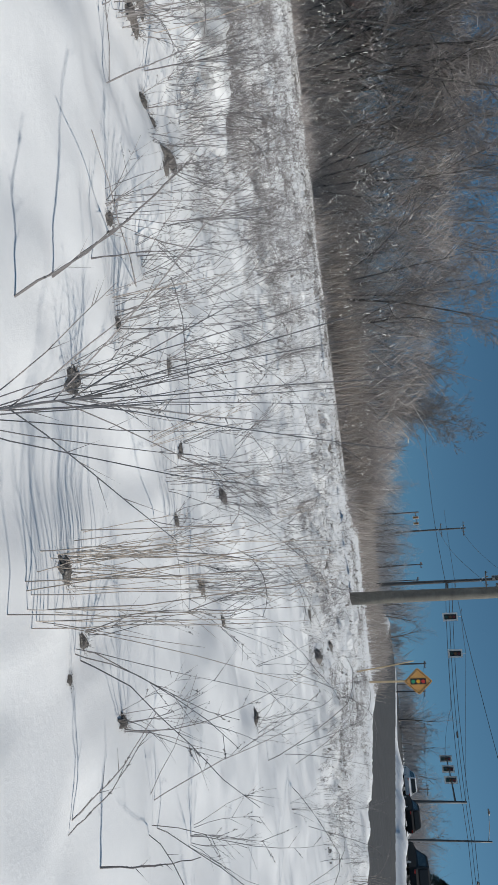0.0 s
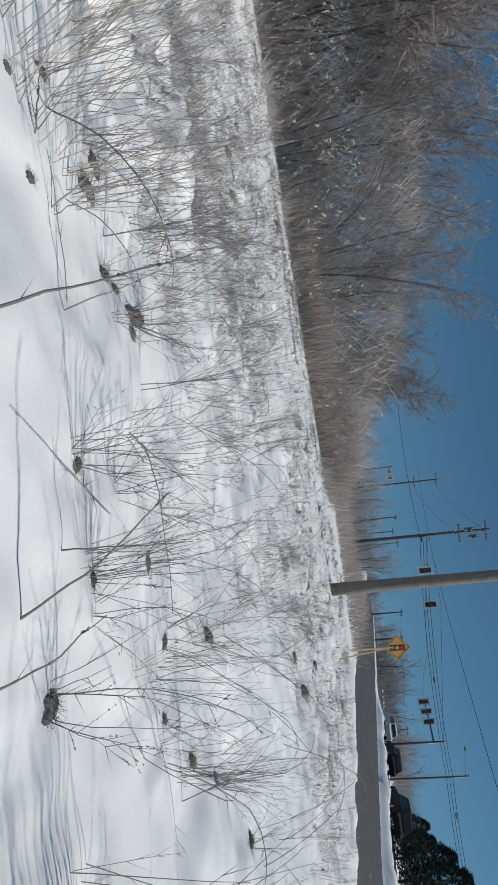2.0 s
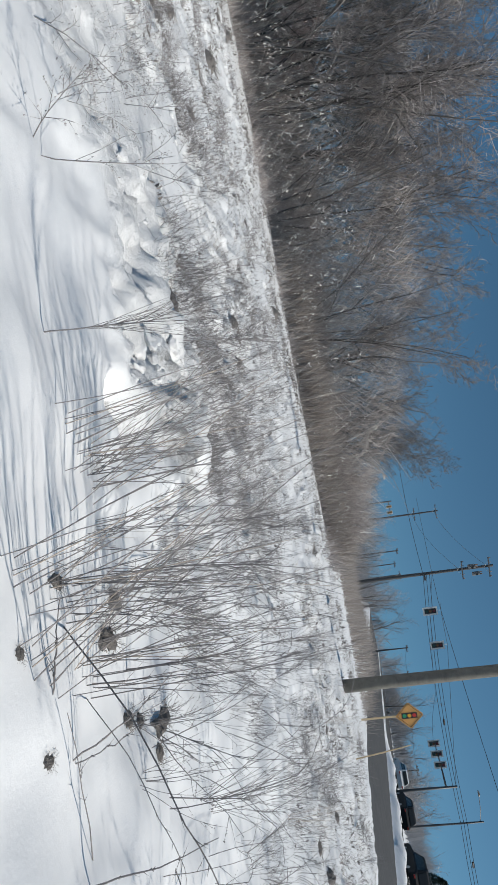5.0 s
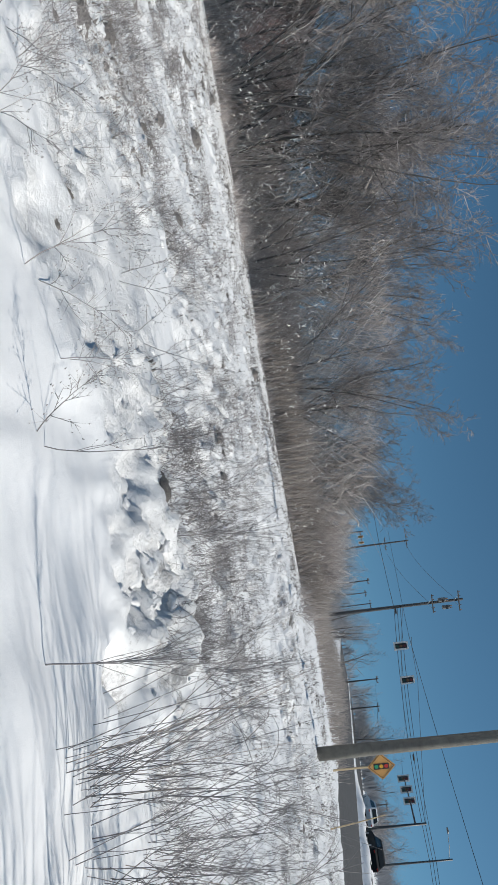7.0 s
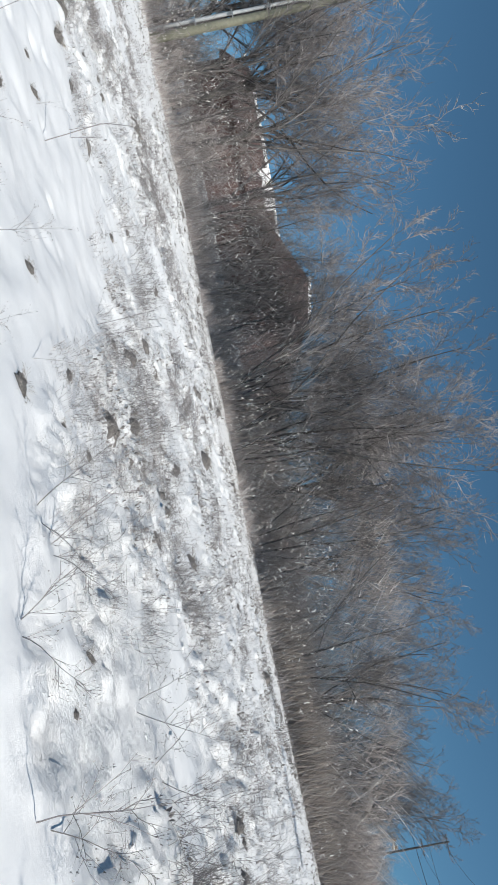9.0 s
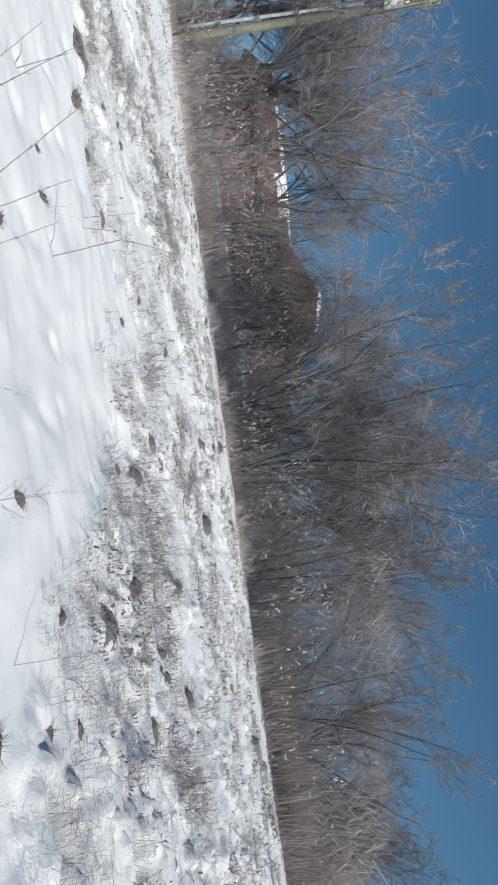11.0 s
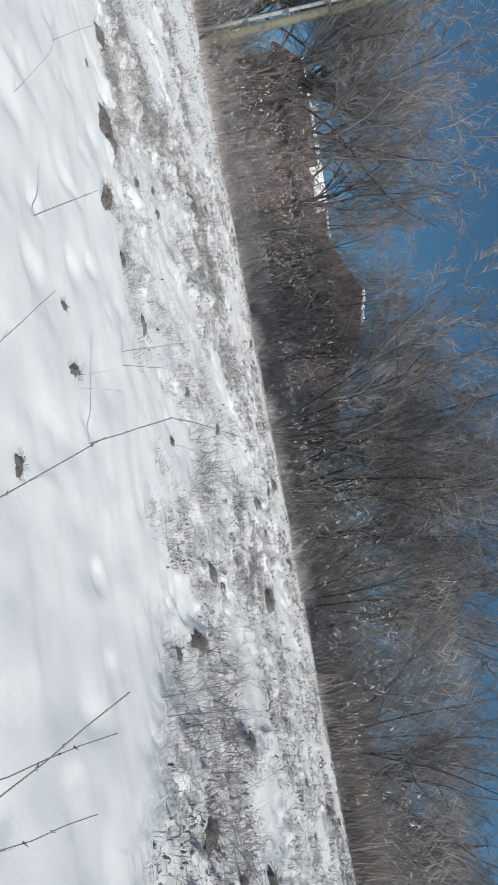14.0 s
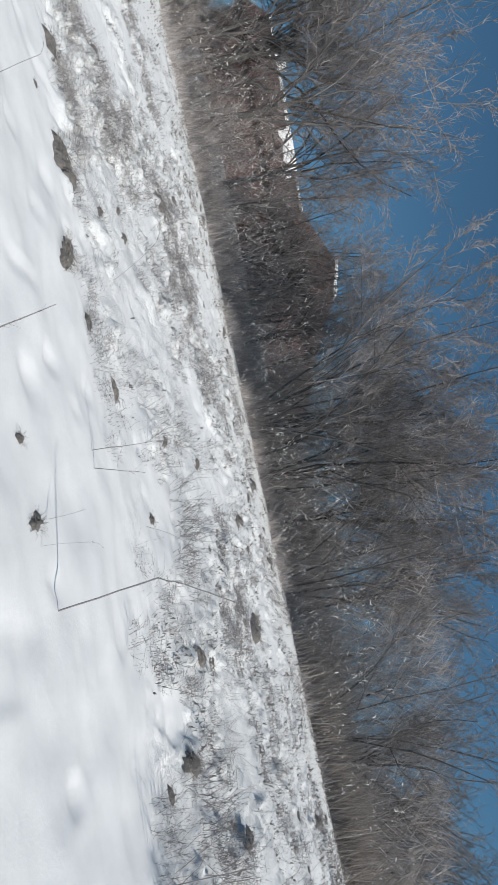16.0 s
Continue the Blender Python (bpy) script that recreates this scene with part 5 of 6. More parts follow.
def dry_grass():
    """Short dead blades where the cover is thin."""
    rng = np.random.RandomState(4)
    n = 45000
    y = 2.2 + 23 * rng.rand(n) ** 1.25
    x = -10 - 1.0 * y + rng.rand(n) * (15 + 1.15 * y)
    keep = (weed_cover(x, y) > rng.uniform(0.1, 1.0, n)) & (from_road(x, y) < -0.6) & (y < wood_edge(x)) & (y > 5.5 + 2 * rng.rand(n))
    x, y = x[keep], y[keep]
    z = snow_height(x, y)
    g = Geo()
    for i in range(len(x)):
        h = rng.uniform(0.04, 0.13) * (1 + 0.04 * y[i])
        a, b = rng.normal(0, 0.8), rng.normal(0, 0.6)
        g.spike((x[i], y[i], z[i] - 0.01), (x[i] + a * h, y[i] + b * h, z[i] + h), 0.0008 * (1 + 0.13 * y[i]))
    single("dry_grass", g, GRASS, "short dead grass blades poking through thin snow", "grass", kind="stuff")
    # low domes of dead twigs, close together in the weedy patches
    g = Geo()
    for y0, y1, x0, x1, tries, coarse in ((3.4, 6.0, -17, -4.6, 700, 1.0), (5.2, 9.0, -20, 4.5, 1150, 1.0), (5.0, 12.0, -30, -9.5, 1500, 1.1), (9.0, 14.0, -26, 5.5, 1100, 1.35), (14.0, 26.5, -40, 7.5, 1200, 2.0)):
        x, y = x0 + (x1 - x0) * rng.rand(tries), y0 + (y1 - y0) * rng.rand(tries)
        keep = (weed_cover(x, y) > rng.uniform(0.15, 0.95, tries)) & ((x < -4) | (rng.rand(tries) < 0.45)) & (from_road(x, y) < -0.8) & (y < wood_edge(x) + 0.3)
        x, y = x[keep], y[keep]
        z = snow_height(x, y)
        for i in range(len(x)):
            wide = (0.07 + 0.22 * rng.rand() ** 1.6) * (0.8 + 0.2 * coarse)
            tall = wide * rng.uniform(0.6, 1.2)
            w = (0.0011 + 0.0003 * max(0.0, y[i] - 3)) * (0.75 + 0.25 * coarse)
            for k in range(int((9 + 62 * wide) / coarse)):
                a, u = rng.uniform(0, 6.28), math.sqrt(rng.rand())
                px, py = x[i] + 0.75 * wide * u * math.cos(a), y[i] + 0.75 * wide * u * math.sin(a)
                h = tall * math.sqrt(max(0.05, 1 - u * u)) * rng.uniform(0.6, 1.1)
                ex, ey = px + 0.6 * h * (u * math.cos(a) + rng.normal(0, 0.6)), py + 0.6 * h * (u * math.sin(a) + rng.normal(0, 0.5))
                g.spike((px, py, z[i] - 0.03), (ex, ey, z[i] + h), w)
                for c in range(2):
                    t = rng.uniform(0.35, 0.95)
                    qx, qy, qz = px + (ex - px) * t, py + (ey - py) * t, z[i] + h * t
                    g.spike((qx, qy, qz), (qx + rng.normal(0, 0.35) * tall, qy + rng.normal(0, 0.2) * tall, qz + rng.uniform(-0.15, 0.3) * tall), 0.85 * w)
    single("twig_clumps", g, WEED, "low fuzzy domes of dead twigs on the crusted snow", "dead weeds", kind="stuff")
    # curled dead leaves and crumbs of soil
    n = 60000
    y = 4.6 + 20 * rng.rand(n) ** 1.5
    x = -12 - 1.3 * y + rng.rand(n) * (16 + 1.4 * y)
    heaps = smooth_step(fbm(x * 2.6, y * 2.0, 83, 3), 0.47, 0.6)
    keep = (weed_cover(x, y) * (0.15 + heaps) > rng.uniform(0.3, 1.1, n)) & (from_road(x, y) < -0.5) & (y < wood_edge(x)) & ((x < -4) | (rng.rand(n) < 0.5))
    x, y = x[keep][:9000], y[keep][:9000]
    z = snow_height(x, y)
    g = Geo()
    for i in range(len(x)):
        s = (0.005 + 0.015 * rng.rand() ** 2) * (0.3 + 0.11 * y[i])
        a = rng.uniform(0, 6.28)
        c, d = math.cos(a) * s, math.sin(a) * s
        up = s * rng.uniform(0.6, 2.4)
        lift = 0.035 * rng.rand() ** 2
        k = len(g.v)
        g.v += [(x[i] - c, y[i] - d, z[i] + lift - 0.004), (x[i] + d * .6, y[i] - c * .6, z[i] + lift + up * .5), (x[i] + c, y[i] + d, z[i] + lift + up), (x[i] - d * .6, y[i] + c * .6, z[i] + lift + up * .3), (x[i], y[i], z[i] - 0.01)]
        g.f += [(k, k + 1, k + 2, k + 3), (k, k + 4, k + 1), (k + 1, k + 4, k + 2), (k + 2, k + 4, k + 3), (k + 3, k + 4, k)]
    single("dead_leaves", g, LEAF, "curled dead leaves scattered over the crusted snow", "dead leaves", kind="stuff")


dry_grass()


# ---- poles, wires and signs ----
def turned(x, y, z, turn=0.0):
    return pose(x, y, z, 0, 0, turn)


def utility_pole(x, y, top, radius, wood, arms=(), turn=0.0, label="weathered wooden utility pole in the snow", lean=(0, 0)):
    """arms: rows of (height above the base, half length)."""
    z = ground_at(x, y) - 0.15
    sunk = max(0.0, z - 0.2) if y > 40 else 0.0      # heights by the junction are above the field, not the climbing road
    top, arms = top - sunk, [(h - sunk, half) for h, half in arms]
    ob = thing("utility_pole", label, "utility pole", "utility poles")
    ob.matrix_basis = pose(x, y, z, lean[0], lean[1], turn)
    shaft = Geo()
    n = 8
    shaft.tube([(0, 0, top * i / n) for i in range(n + 1)], [radius * (1 - 0.38 * i / n) for i in range(n + 1)], 16, True)
    part("shaft", shaft, wood, ob, smooth=True)
    for h, half in arms:
        arm = Geo()
        arm.box((-half, -radius - 0.12, h - 0.06), (half, -radius, h + 0.06))
        cross = part("crossarm", arm, POLE_DARK, ob, bevel=0.01)
        for s in (-0.9, -0.45, 0.45, 0.9):
            pin = Geo()
            pin.tube([(s * half, -radius - 0.06, h + 0.06), (s * half, -radius - 0.06, h + 0.14), (s * half, -radius - 0.06, h + 0.24)], [0.03, 0.06, 0.03], 8, True)
            part("insulator", pin, CERAMIC, cross)
        for s in (-1, 1):
            brace = Geo()
            brace.tube([(s * half * 0.55, -radius - 0.03, h - 0.05), (0, -radius - 0.02, h - 0.55)], [0.015, 0.015], 4)
            part("brace", brace, STEEL, cross)
    return ob


def transformer(ob, x, y, z, r, h, paint=None):
    can = Geo()
    can.tube([(x, y, z), (x, y, z + 0.04), (x, y, z + h * 0.92), (x, y, z + h)], [r * 0.9, r, r, r * 0.8], 16, True)
    body = part("transformer", can, paint or ENAMEL, ob, "grey pole transformer can")
    for s in (-0.5, 0.5):
        bush = Geo()
        bush.tube([(x + s * r, y, z + h), (x + s * r, y, z + h + 0.1), (x + s * r, y, z + h + 0.28)], [0.05, 0.07, 0.03], 8, True)
        part("bushing", bush, CERAMIC, body)
    lug = Geo()
    for k in range(3):
        lug.box((x - r * 0.6 + k * r * 0.45, y - r - 0.05, z + h * 0.45), (x - r * 0.4 + k * r * 0.45, y - r * 0.9, z + h * 0.75))
    part("terminals", lug, BLACK, body)


near_pole = utility_pole(3.72, 16.42, 10.5, 0.165, POLE_WOOD, (), 0, "weathered grey wooden utility pole at the field edge")

# the pole with the transformer, before the wood
left_pole = utility_pole(-38.8, 21.4, 13.9, 0.25, POLE_GREEN, (), 0, "greenish treated wooden pole with a transformer and conduit")
transformer(left_pole, 0.16, -0.36, 10.9, 0.30, 1.0)
conduit = Geo()
conduit.tube([(-0.34, -0.30, 0.1), (-0.32, -0.28, 3.0), (-0.28, -0.26, 6.0), (-0.24, -0.24, 10.0)], [0.10, 0.10, 0.085, 0.08], 12, True)
part("conduit", conduit, PVC, left_pole, "pale grey riser conduit", smooth=True)
for h in (0.9, 2.6, 4.6, 6.6, 8.6):
    strap = Geo()
    strap.box((-0.44, -0.40, h), (0.10, -0.27, h + 0.06))
    part("strap", strap, STEEL, left_pole)
jumper = Geo()
jumper.tube([(-0.24, -0.24, 10.0), (-0.30, -0.36, 10.5), (-0.1, -0.45, 10.75), (0.05, -0.45, 10.4), (0.12, -0.5, 11.0)], [0.03] * 5, 6)
part("jumper_cable", jumper, CABLE, left_pole)
bracket = Geo()
bracket.tube([(0, -0.2, 13.7), (0.25, -0.3, 13.75), (0.55, -0.3, 13.6), (0.6, -0.3, 13.3)], [0.05, 0.05, 0.045, 0.06], 6, True)
part("cutout_arm", bracket, POLE_WOOD, left_pole)
guy = thing("guy_wire", "steel guy wire with a yellow plastic guard", "guy wire")
guy.matrix_basis = turned(-41.6, 20.4, ground_at(-41.6, 20.4))
gw = Geo()
gw.tube([(0, 0, -0.1), (2.8, 1.0, 9.6)], [0.012, 0.012], 4)
part("wire", gw, STEEL, guy)
gg = Geo()
gg.tube([(0.0, 0.0, 0.05), (0.86, 0.31, 2.95)], [0.05, 0.05], 8, True)
part("guard", gg, GUARD, guy, "yellow plastic guy guard")

# poles by the junction
pole_b = utility_pole(15.0, 72.5, 16.0, 0.22, POLE_DARK, ((12.6, 1.1), (15.5, 1.2)), 12)
for k in range(3):
    transformer(pole_b, -0.45 + 0.45 * k, -0.55 if k != 1 else 0.45, 13.4 - ground_at(15.0, 72.5) + 0.2 * k, 0.22, 0.8, CAN_GREY)
utility_pole(14.6, 115.0, 17.0, 0.20, POLE_DARK, ((12.8, 1.2), (16.6, 1.3)), 12)
for x, y, top, half in ((19.3, 108, 8.6, 0.5), (34.4, 104, 7.3, 0.6), (38.4, 103, 6.8, 0.8), (43.3, 101, 6.3, 0.9), (50.9, 97.5, 5.6, 0.9), (25.5, 126, 9.0, 0.7), (29.0, 131, 10.0, 0.9)):
    utility_pole(x, y, top, 0.14, POLE_DARK, ((top - 0.3, half),), 12, "distant wooden pole beside the road")


def street_light(x, y, top, reach):
    ob = thing("street_light", "grey steel street light on a tall pole", "street light")
    ob.matrix_basis = turned(x, y, ground_at(x, y) - 0.1)
    p = Geo()
    p.tube([(0, 0, top * i / 4) for i in range(5)], [0.13, 0.12, 0.11, 0.10, 0.09], 12, True)
    part("pole", p, MAST_PAINT, ob, smooth=True)
    a = Geo()
    a.tube([(0, 0, top - 0.4), (-reach * 0.5, 0, top - 0.15), (-reach, 0, top - 0.1)], [0.04, 0.035, 0.03], 6, True)
    arm = part("arm", a, MAST_PAINT, ob)
    h = Geo()
    h.tube([(-reach + 0.1, 0, top - 0.08), (-reach - 0.15, 0, top - 0.05), (-reach - 0.6, 0, top - 0.1)], [0.06, 0.13, 0.07], 8, True)
    part("lamp_head", h, MAST_PAINT, arm)
    b = Geo()
    b.box((-0.2, -0.2, 0), (0.2, 0.2, 0.18))
    part("base_plate", b, STEEL, ob)


street_light(42.9, 71.6, 10.7 - ground_at(42.9, 71.6), 2.9)


def signal_head(parent, m, name="signal_head", shell=None):
    """Three lenses in a dark housing with a pale border, facing -y of m."""
    plate = Geo()
    plate.box((-0.30, -0.02, -0.62), (0.30, 0.0, 0.62), m)
    back = part(name, plate, BLACK, parent, "dark signal backplate")
    rim = Geo()
    for lo, hi in (((-0.40, -0.05, -0.72), (-0.24, 0.01, 0.72)), ((0.24, -0.05, -0.72), (0.40, 0.01, 0.72)),
                   ((-0.24, -0.05, -0.72), (0.24, 0.01, -0.57)), ((-0.24, -0.05, 0.57), (0.24, 0.01, 0.72))):
        rim.box(lo, hi, m)
    part("reflective_border", rim, WHITE, back, "pale reflective border")
    for k, mat in enumerate((LENS_GREEN, LENS_AMBER, LENS_RED)):
        zc = -0.36 + 0.36 * k
        sec = Geo()
        sec.box((-0.17, -0.16, zc - 0.17), (0.17, 0.12, zc + 0.17), m)
        part("housing", sec, shell or BLACK, back)
        lens = Geo()
        c = [m @ Vector((0.14 * math.cos(a * math.pi / 6), -0.175, zc + 0.14 * math.sin(a * math.pi / 6))) for a in range(12)]
        c2 = [m @ Vector((0.14 * math.cos(a * math.pi / 6), -0.155, zc + 0.14 * math.sin(a * math.pi / 6))) for a in range(12)]
        lens.v = [tuple(v) for v in c + c2]
        lens.f = [tuple(range(12))] + [(a, (a + 1) % 12, 12 + (a + 1) % 12, 12 + a) for a in range(12)]
        part("lens", lens, mat, back)


for sx, sy, sz in ((16.9, 64.8, 7.75), (21.4, 67.6, 8.2)):
    sig = thing("traffic_signal", "span-wire traffic signal with pale bordered backplate", "traffic signal", "traffic signals")
    sig.matrix_basis = turned(sx, sy, sz, -12)
    signal_head(sig, Matrix.Identity(4))
    hang = Geo()
    hang.tube([(0, 0, 0.6), (0, 0, 1.05)], [0.03, 0.03], 6)
    part("hanger", hang, STEEL, sig)

mast = thing("signal_mast", "steel signal pole with a long arm and signal heads", "signal mast")
mast.matrix_basis = turned(38.4, 71.0, 0.2)
mp = Geo()
mp.tube([(0, 0, 0), (0, 0, 4), (0, 0, 8.1)], [0.17, 0.15, 0.12], 12, True)
part("pole", mp, MAST_PAINT, mast, smooth=True)
ma = Geo()
ma.tube([(0, 0, 6.9), (-0.2, 4, 7.05), (-0.6, 9, 7.1)], [0.11, 0.08, 0.05], 8, True)
part("arm", ma, MAST_PAINT, mast)
for k in range(3):
    signal_head(mast, turned(-0.25 - 0.16 * k, 4.2 + 2.2 * k, 7.0, -12), shell=MAST_PAINT)

corner_mast = thing("signal_mast", "far steel signal pole with a row of yellow signal heads", "signal mast")
corner_mast.matrix_basis = turned(9.6, 98.0, ground_at(9.6, 98.0))
cz = 7.6 - ground_at(9.6, 98.0)
cp = Geo()
cp.tube([(0, 0, -0.1), (0, 0, cz * 0.5), (0, 0, cz + 0.5)], [0.16, 0.14, 0.11], 12, True)
part("pole", cp, MAST_PAINT, corner_mast, smooth=True)
ca = Geo()
ca.tube([(0, 0, cz), (0.9, 0.3, cz + 0.1), (2.2, 0.6, cz + 0.1)], [0.10, 0.08, 0.05], 8, True)
part("arm", ca, MAST_PAINT, corner_mast)
for k in range(2):
    signal_head(corner_mast, turned(0.8 + 0.9 * k, 0.1, cz, -6) @ Matrix.Scale(0.6, 4), shell=AMBER)


def sagging(a, b, sag, n=14):
    return [tuple(a[j] + (b[j] - a[j]) * i / n - (sag * 4 * (i / n) * (1 - i / n) if j == 2 else 0) for j in range(3)) for i in range(n + 1)]


def cable(points, r=0.025, sag=0.5, label="black overhead cable strung between poles"):
    ob = thing("overhead_cable", label, "cable", "overhead cables")
    for a, b in zip(points, points[1:]):
        g = Geo()
        g.tube(sagging(a, b, sag), [r] * 15, 5)
        part("span", g, CABLE, ob)


cable([(-4.5, 96, 10.2), (15.0, 72.3, 8.4)], 0.028, 0.5)
for k in range(3):
    cable([(15.0, 72.3, 8.4 + 0.35 * k), (42.9, 71.6, 8.1 + 0.35 * k), (62, 60, 8.8 + 0.3 * k)], 0.028, 0.5)
cable([(14.6, 115, 16.4), (15.0, 72.4, 15.4)], 0.02, 0.8)
cable([(14.6, 115, 12.6), (15.0, 72.4, 12.4)], 0.02, 0.8)
cable([(9.0, 92, 11.2), (14.5, 60, 8.1), (21.4, 45, 7.9), (30, 26.4, 8.0)], 0.02, 0.05)
cable([(34.4, 104, 7.2), (38.4, 103, 6.7), (43.3, 101, 6.2), (50.9, 97.5, 5.5)], 0.018, 0.2)
cable([(15.0, 72.4, 9.4), (32.0, 80, 8.4), (38.0, 79.6, 7.2)], 0.016, 0.3)
cable([(16.0, 64.2, 8.85), (16.9, 64.8, 8.8), (21.4, 67.6, 9.25), (38.3, 71.0, 8.2)], 0.02, 0.02, "thin span wire carrying the traffic signals")
for x, y, z in ((31.5, 71.7, 8.05), (46.0, 69.3, 8.45), (15.3, 72.0, 8.5)):
    case = Geo()
    case.tube([(x - 0.35, y, z), (x - 0.3, y, z), (x + 0.3, y, z), (x + 0.35, y, z)], [0.05, 0.10, 0.10, 0.05], 8, True)
    single("splice_case", case, BLACK, "black splice case clipped to an overhead cable", "splice case", "splice cases")


def warning_sign(x, y, z, turn):
    ob = thing("warning_sign", "yellow diamond signal-ahead sign on a pale post", "road sign")
    ob.matrix_basis = turned(x, y, ground_at(x, y), turn)
    zc = z - ground_at(x, y)
    h = 0.60
    plate = Geo()
    ring = []
    for k in range(4):           # rounded corners
        a = math.pi / 2 * k
        for d in (-12, 0, 12):
            rr = h * (0.965 if d == 0 else 0.93)
            ring.append((rr * math.cos(a + radians(d * 0.45)), rr * math.sin(a + radians(d * 0.45))))
    n = len(ring)
    plate.v = [(px, -0.03, zc + pz) for px, pz in ring] + [(px, -0.026, zc + pz) for px, pz in ring]
    plate.f = [tuple(range(n)), tuple(reversed(range(n, 2 * n)))] + [(i, n + i, n + (i + 1) % n, (i + 1) % n) for i in range(n)]
    face = part("plate", plate, SIGN_YELLOW, ob)
    border = Geo()
    for k in range(4):
        a, b = math.pi / 2 * k, math.pi / 2 * (k + 1)
        p, q = (0.53 * math.cos(a), 0.53 * math.sin(a)), (0.53 * math.cos(b), 0.53 * math.sin(b))
        border.tube([(p[0], -0.033, zc + p[1]), (q[0], -0.033, zc + q[1])], [0.011, 0.011], 4)
    part("border", border, BLACK, face)
    sym = Geo()
    sym.box((-0.13, -0.040, zc - 0.33), (0.13, -0.034, zc + 0.33))
    symbol = part("symbol", sym, BLACK, face)
    for k, mat in enumerate((GREEN, AMBER, RED)):
        d = Geo()
        c = zc - 0.21 + 0.21 * k
        d.v = [(0.085 * math.cos(a * math.pi / 8), -0.046, c + 0.085 * math.sin(a * math.pi / 8)) for a in range(16)]
        d.v += [(px, -0.039, pz) for px, _, pz in d.v]
        d.f = [tuple(range(16))] + [(a, 16 + a, 16 + (a + 1) % 16, (a + 1) % 16) for a in range(16)]
        part("disc", d, mat, symbol)
    post = Geo()
    post.box((-0.035, -0.025, -0.3), (0.035, 0.03, zc + 0.35))
    part("post", post, STAKE, ob)
    for s in (-0.25, 0.25):
        bolt = Geo()
        bolt.tube([(0, -0.05, zc + s * 1.9), (0, -0.02, zc + s * 1.9)], [0.015, 0.015], 8, True)
        part("bolt", bolt, STEEL, ob)


warning_sign(10.0, 28.0, 2.30, 4)


def wooden_stake(x, y, h, lean):
    ob = Geo()
    ob.tube([(0, 0, -0.1), (lean * 0.5, 0, h * 0.5), (lean, 0, h)], [0.018, 0.017, 0.012], 6, True)
    s = single("wooden_stake", ob, STAKE, "thin pale wooden stake leaning in the snow", "stake")
    s.matrix_basis = turned(x, y, ground_at(x, y))


wooden_stake(5.6, 16.4, 1.45, -0.25)


# ---- houses beyond the wood ----
def house(x, y, turn, length, width, eave, ridge, hip, label, chimney=None, snow_patch=None):
    z = float(base_height(np.array(x), np.array(y)) - wood_rise(np.array(x), np.array(y)))
    ob = thing("house", label, "house", "houses beyond the wood")
    ob.matrix_basis = turned(x, y, z, turn)
    l, w = length / 2, width / 2
    wall = Geo()
    wall.box((-l, -w, -0.5), (l, w, eave))
    body = part("wall", wall, SIDING, ob)
    for k in range(int(eave / 0.25)):
        zz = 0.25 * k
        plank = Geo()
        plank.box((-l - 0.015, -w - 0.015, zz), (l + 0.015, w + 0.015, zz + 0.235))
        part("board", plank, SIDING, body)
    roof = Geo()
    o = 0.45
    roof.v = [(-l - o, -w - o, eave), (l + o, -w - o, eave), (l + o, w + o, eave), (-l - o, w + o, eave), (-l + hip, 0, ridge), (l - hip, 0, ridge),
              (-l - o, -w - o, eave - 0.2), (l + o, -w - o, eave - 0.2), (l + o, w + o, eave - 0.2), (-l - o, w + o, eave - 0.2)]
    roof.f = [(0, 1, 5, 4), (1, 2, 5), (2, 3, 4, 5), (3, 0, 4), (0, 6, 7, 1), (1, 7, 8, 2), (2, 8, 9, 3), (3, 9, 6, 0), (6, 9, 8, 7)]
    top = part("roof", roof, SHINGLE, ob)
    cap = Geo()
    n = 12
    rng = random.Random(int(length * 10))
    pts = [(-l + hip - 0.05 + (2 * (l - hip) + 0.1) * i / n, 0.08, ridge + 0.04 + rng.uniform(-0.04, 0.05)) for i in range(n + 1)]
    cap.tube(pts, [rng.uniform(0.10, 0.22) for _ in pts], 8, True)
    part("ridge_snow", cap, CLOD, top, "strip of snow left along the ridge", smooth=True)
    if snow_patch:
        a, b, lo = snow_patch
        patch = Geo()
        n = 10
        for i in range(n + 1):
            px = a + (b - a) * i / n
            low = lo * (0.7 + 0.5 * rng.random())
            for t in (0.02, low):
                py = -(w + o) * t
                patch.v.append((px, py, ridge - (ridge - eave) * t + 0.07))
            for t in (0.02, low):
                py = -(w + o) * t
                patch.v.append((px, py, ridge - (ridge - eave) * t + 0.005))
        for i in range(n):
            p, q = 4 * i, 4 * i + 4
            patch.f += [(p, p + 1, q + 1, q), (p + 1, p + 3, q + 3, q + 1), (p, q, q + 2, p + 2)]
        part("roof_snow", patch, CLOD, top, "patch of snow on the roof")
    if chimney:
        cx, cy, ch = chimney
        c = Geo()
        c.box((cx - 0.25, cy - 0.25, eave - 0.3), (cx + 0.25, cy + 0.25, ch))
        c.box((cx - 0.31, cy - 0.31, ch), (cx + 0.31, cy + 0.31, ch + 0.12))
        part("chimney", c, WHITE, top, "white painted chimney")


house(-32.9, 38.6, 94, 10.5, 6.8, 4.7, 7.0, 2.6, "brown house with a hipped roof behind bare trees", (-4.7, 2.9, 5.3))
house(-30.2, 46.5, 34, 6.0, 6.0, 3.0, 4.6, 2.2, "low brown outbuilding beside the house")
house(-44.9, 37.6, 45, 16.0, 8.0, 4.3, 6.3, 0.3, "long brown house with a snow-patched roof", (-4.5, 1.0, 6.9), (-0.6, 2.6, 0.4))


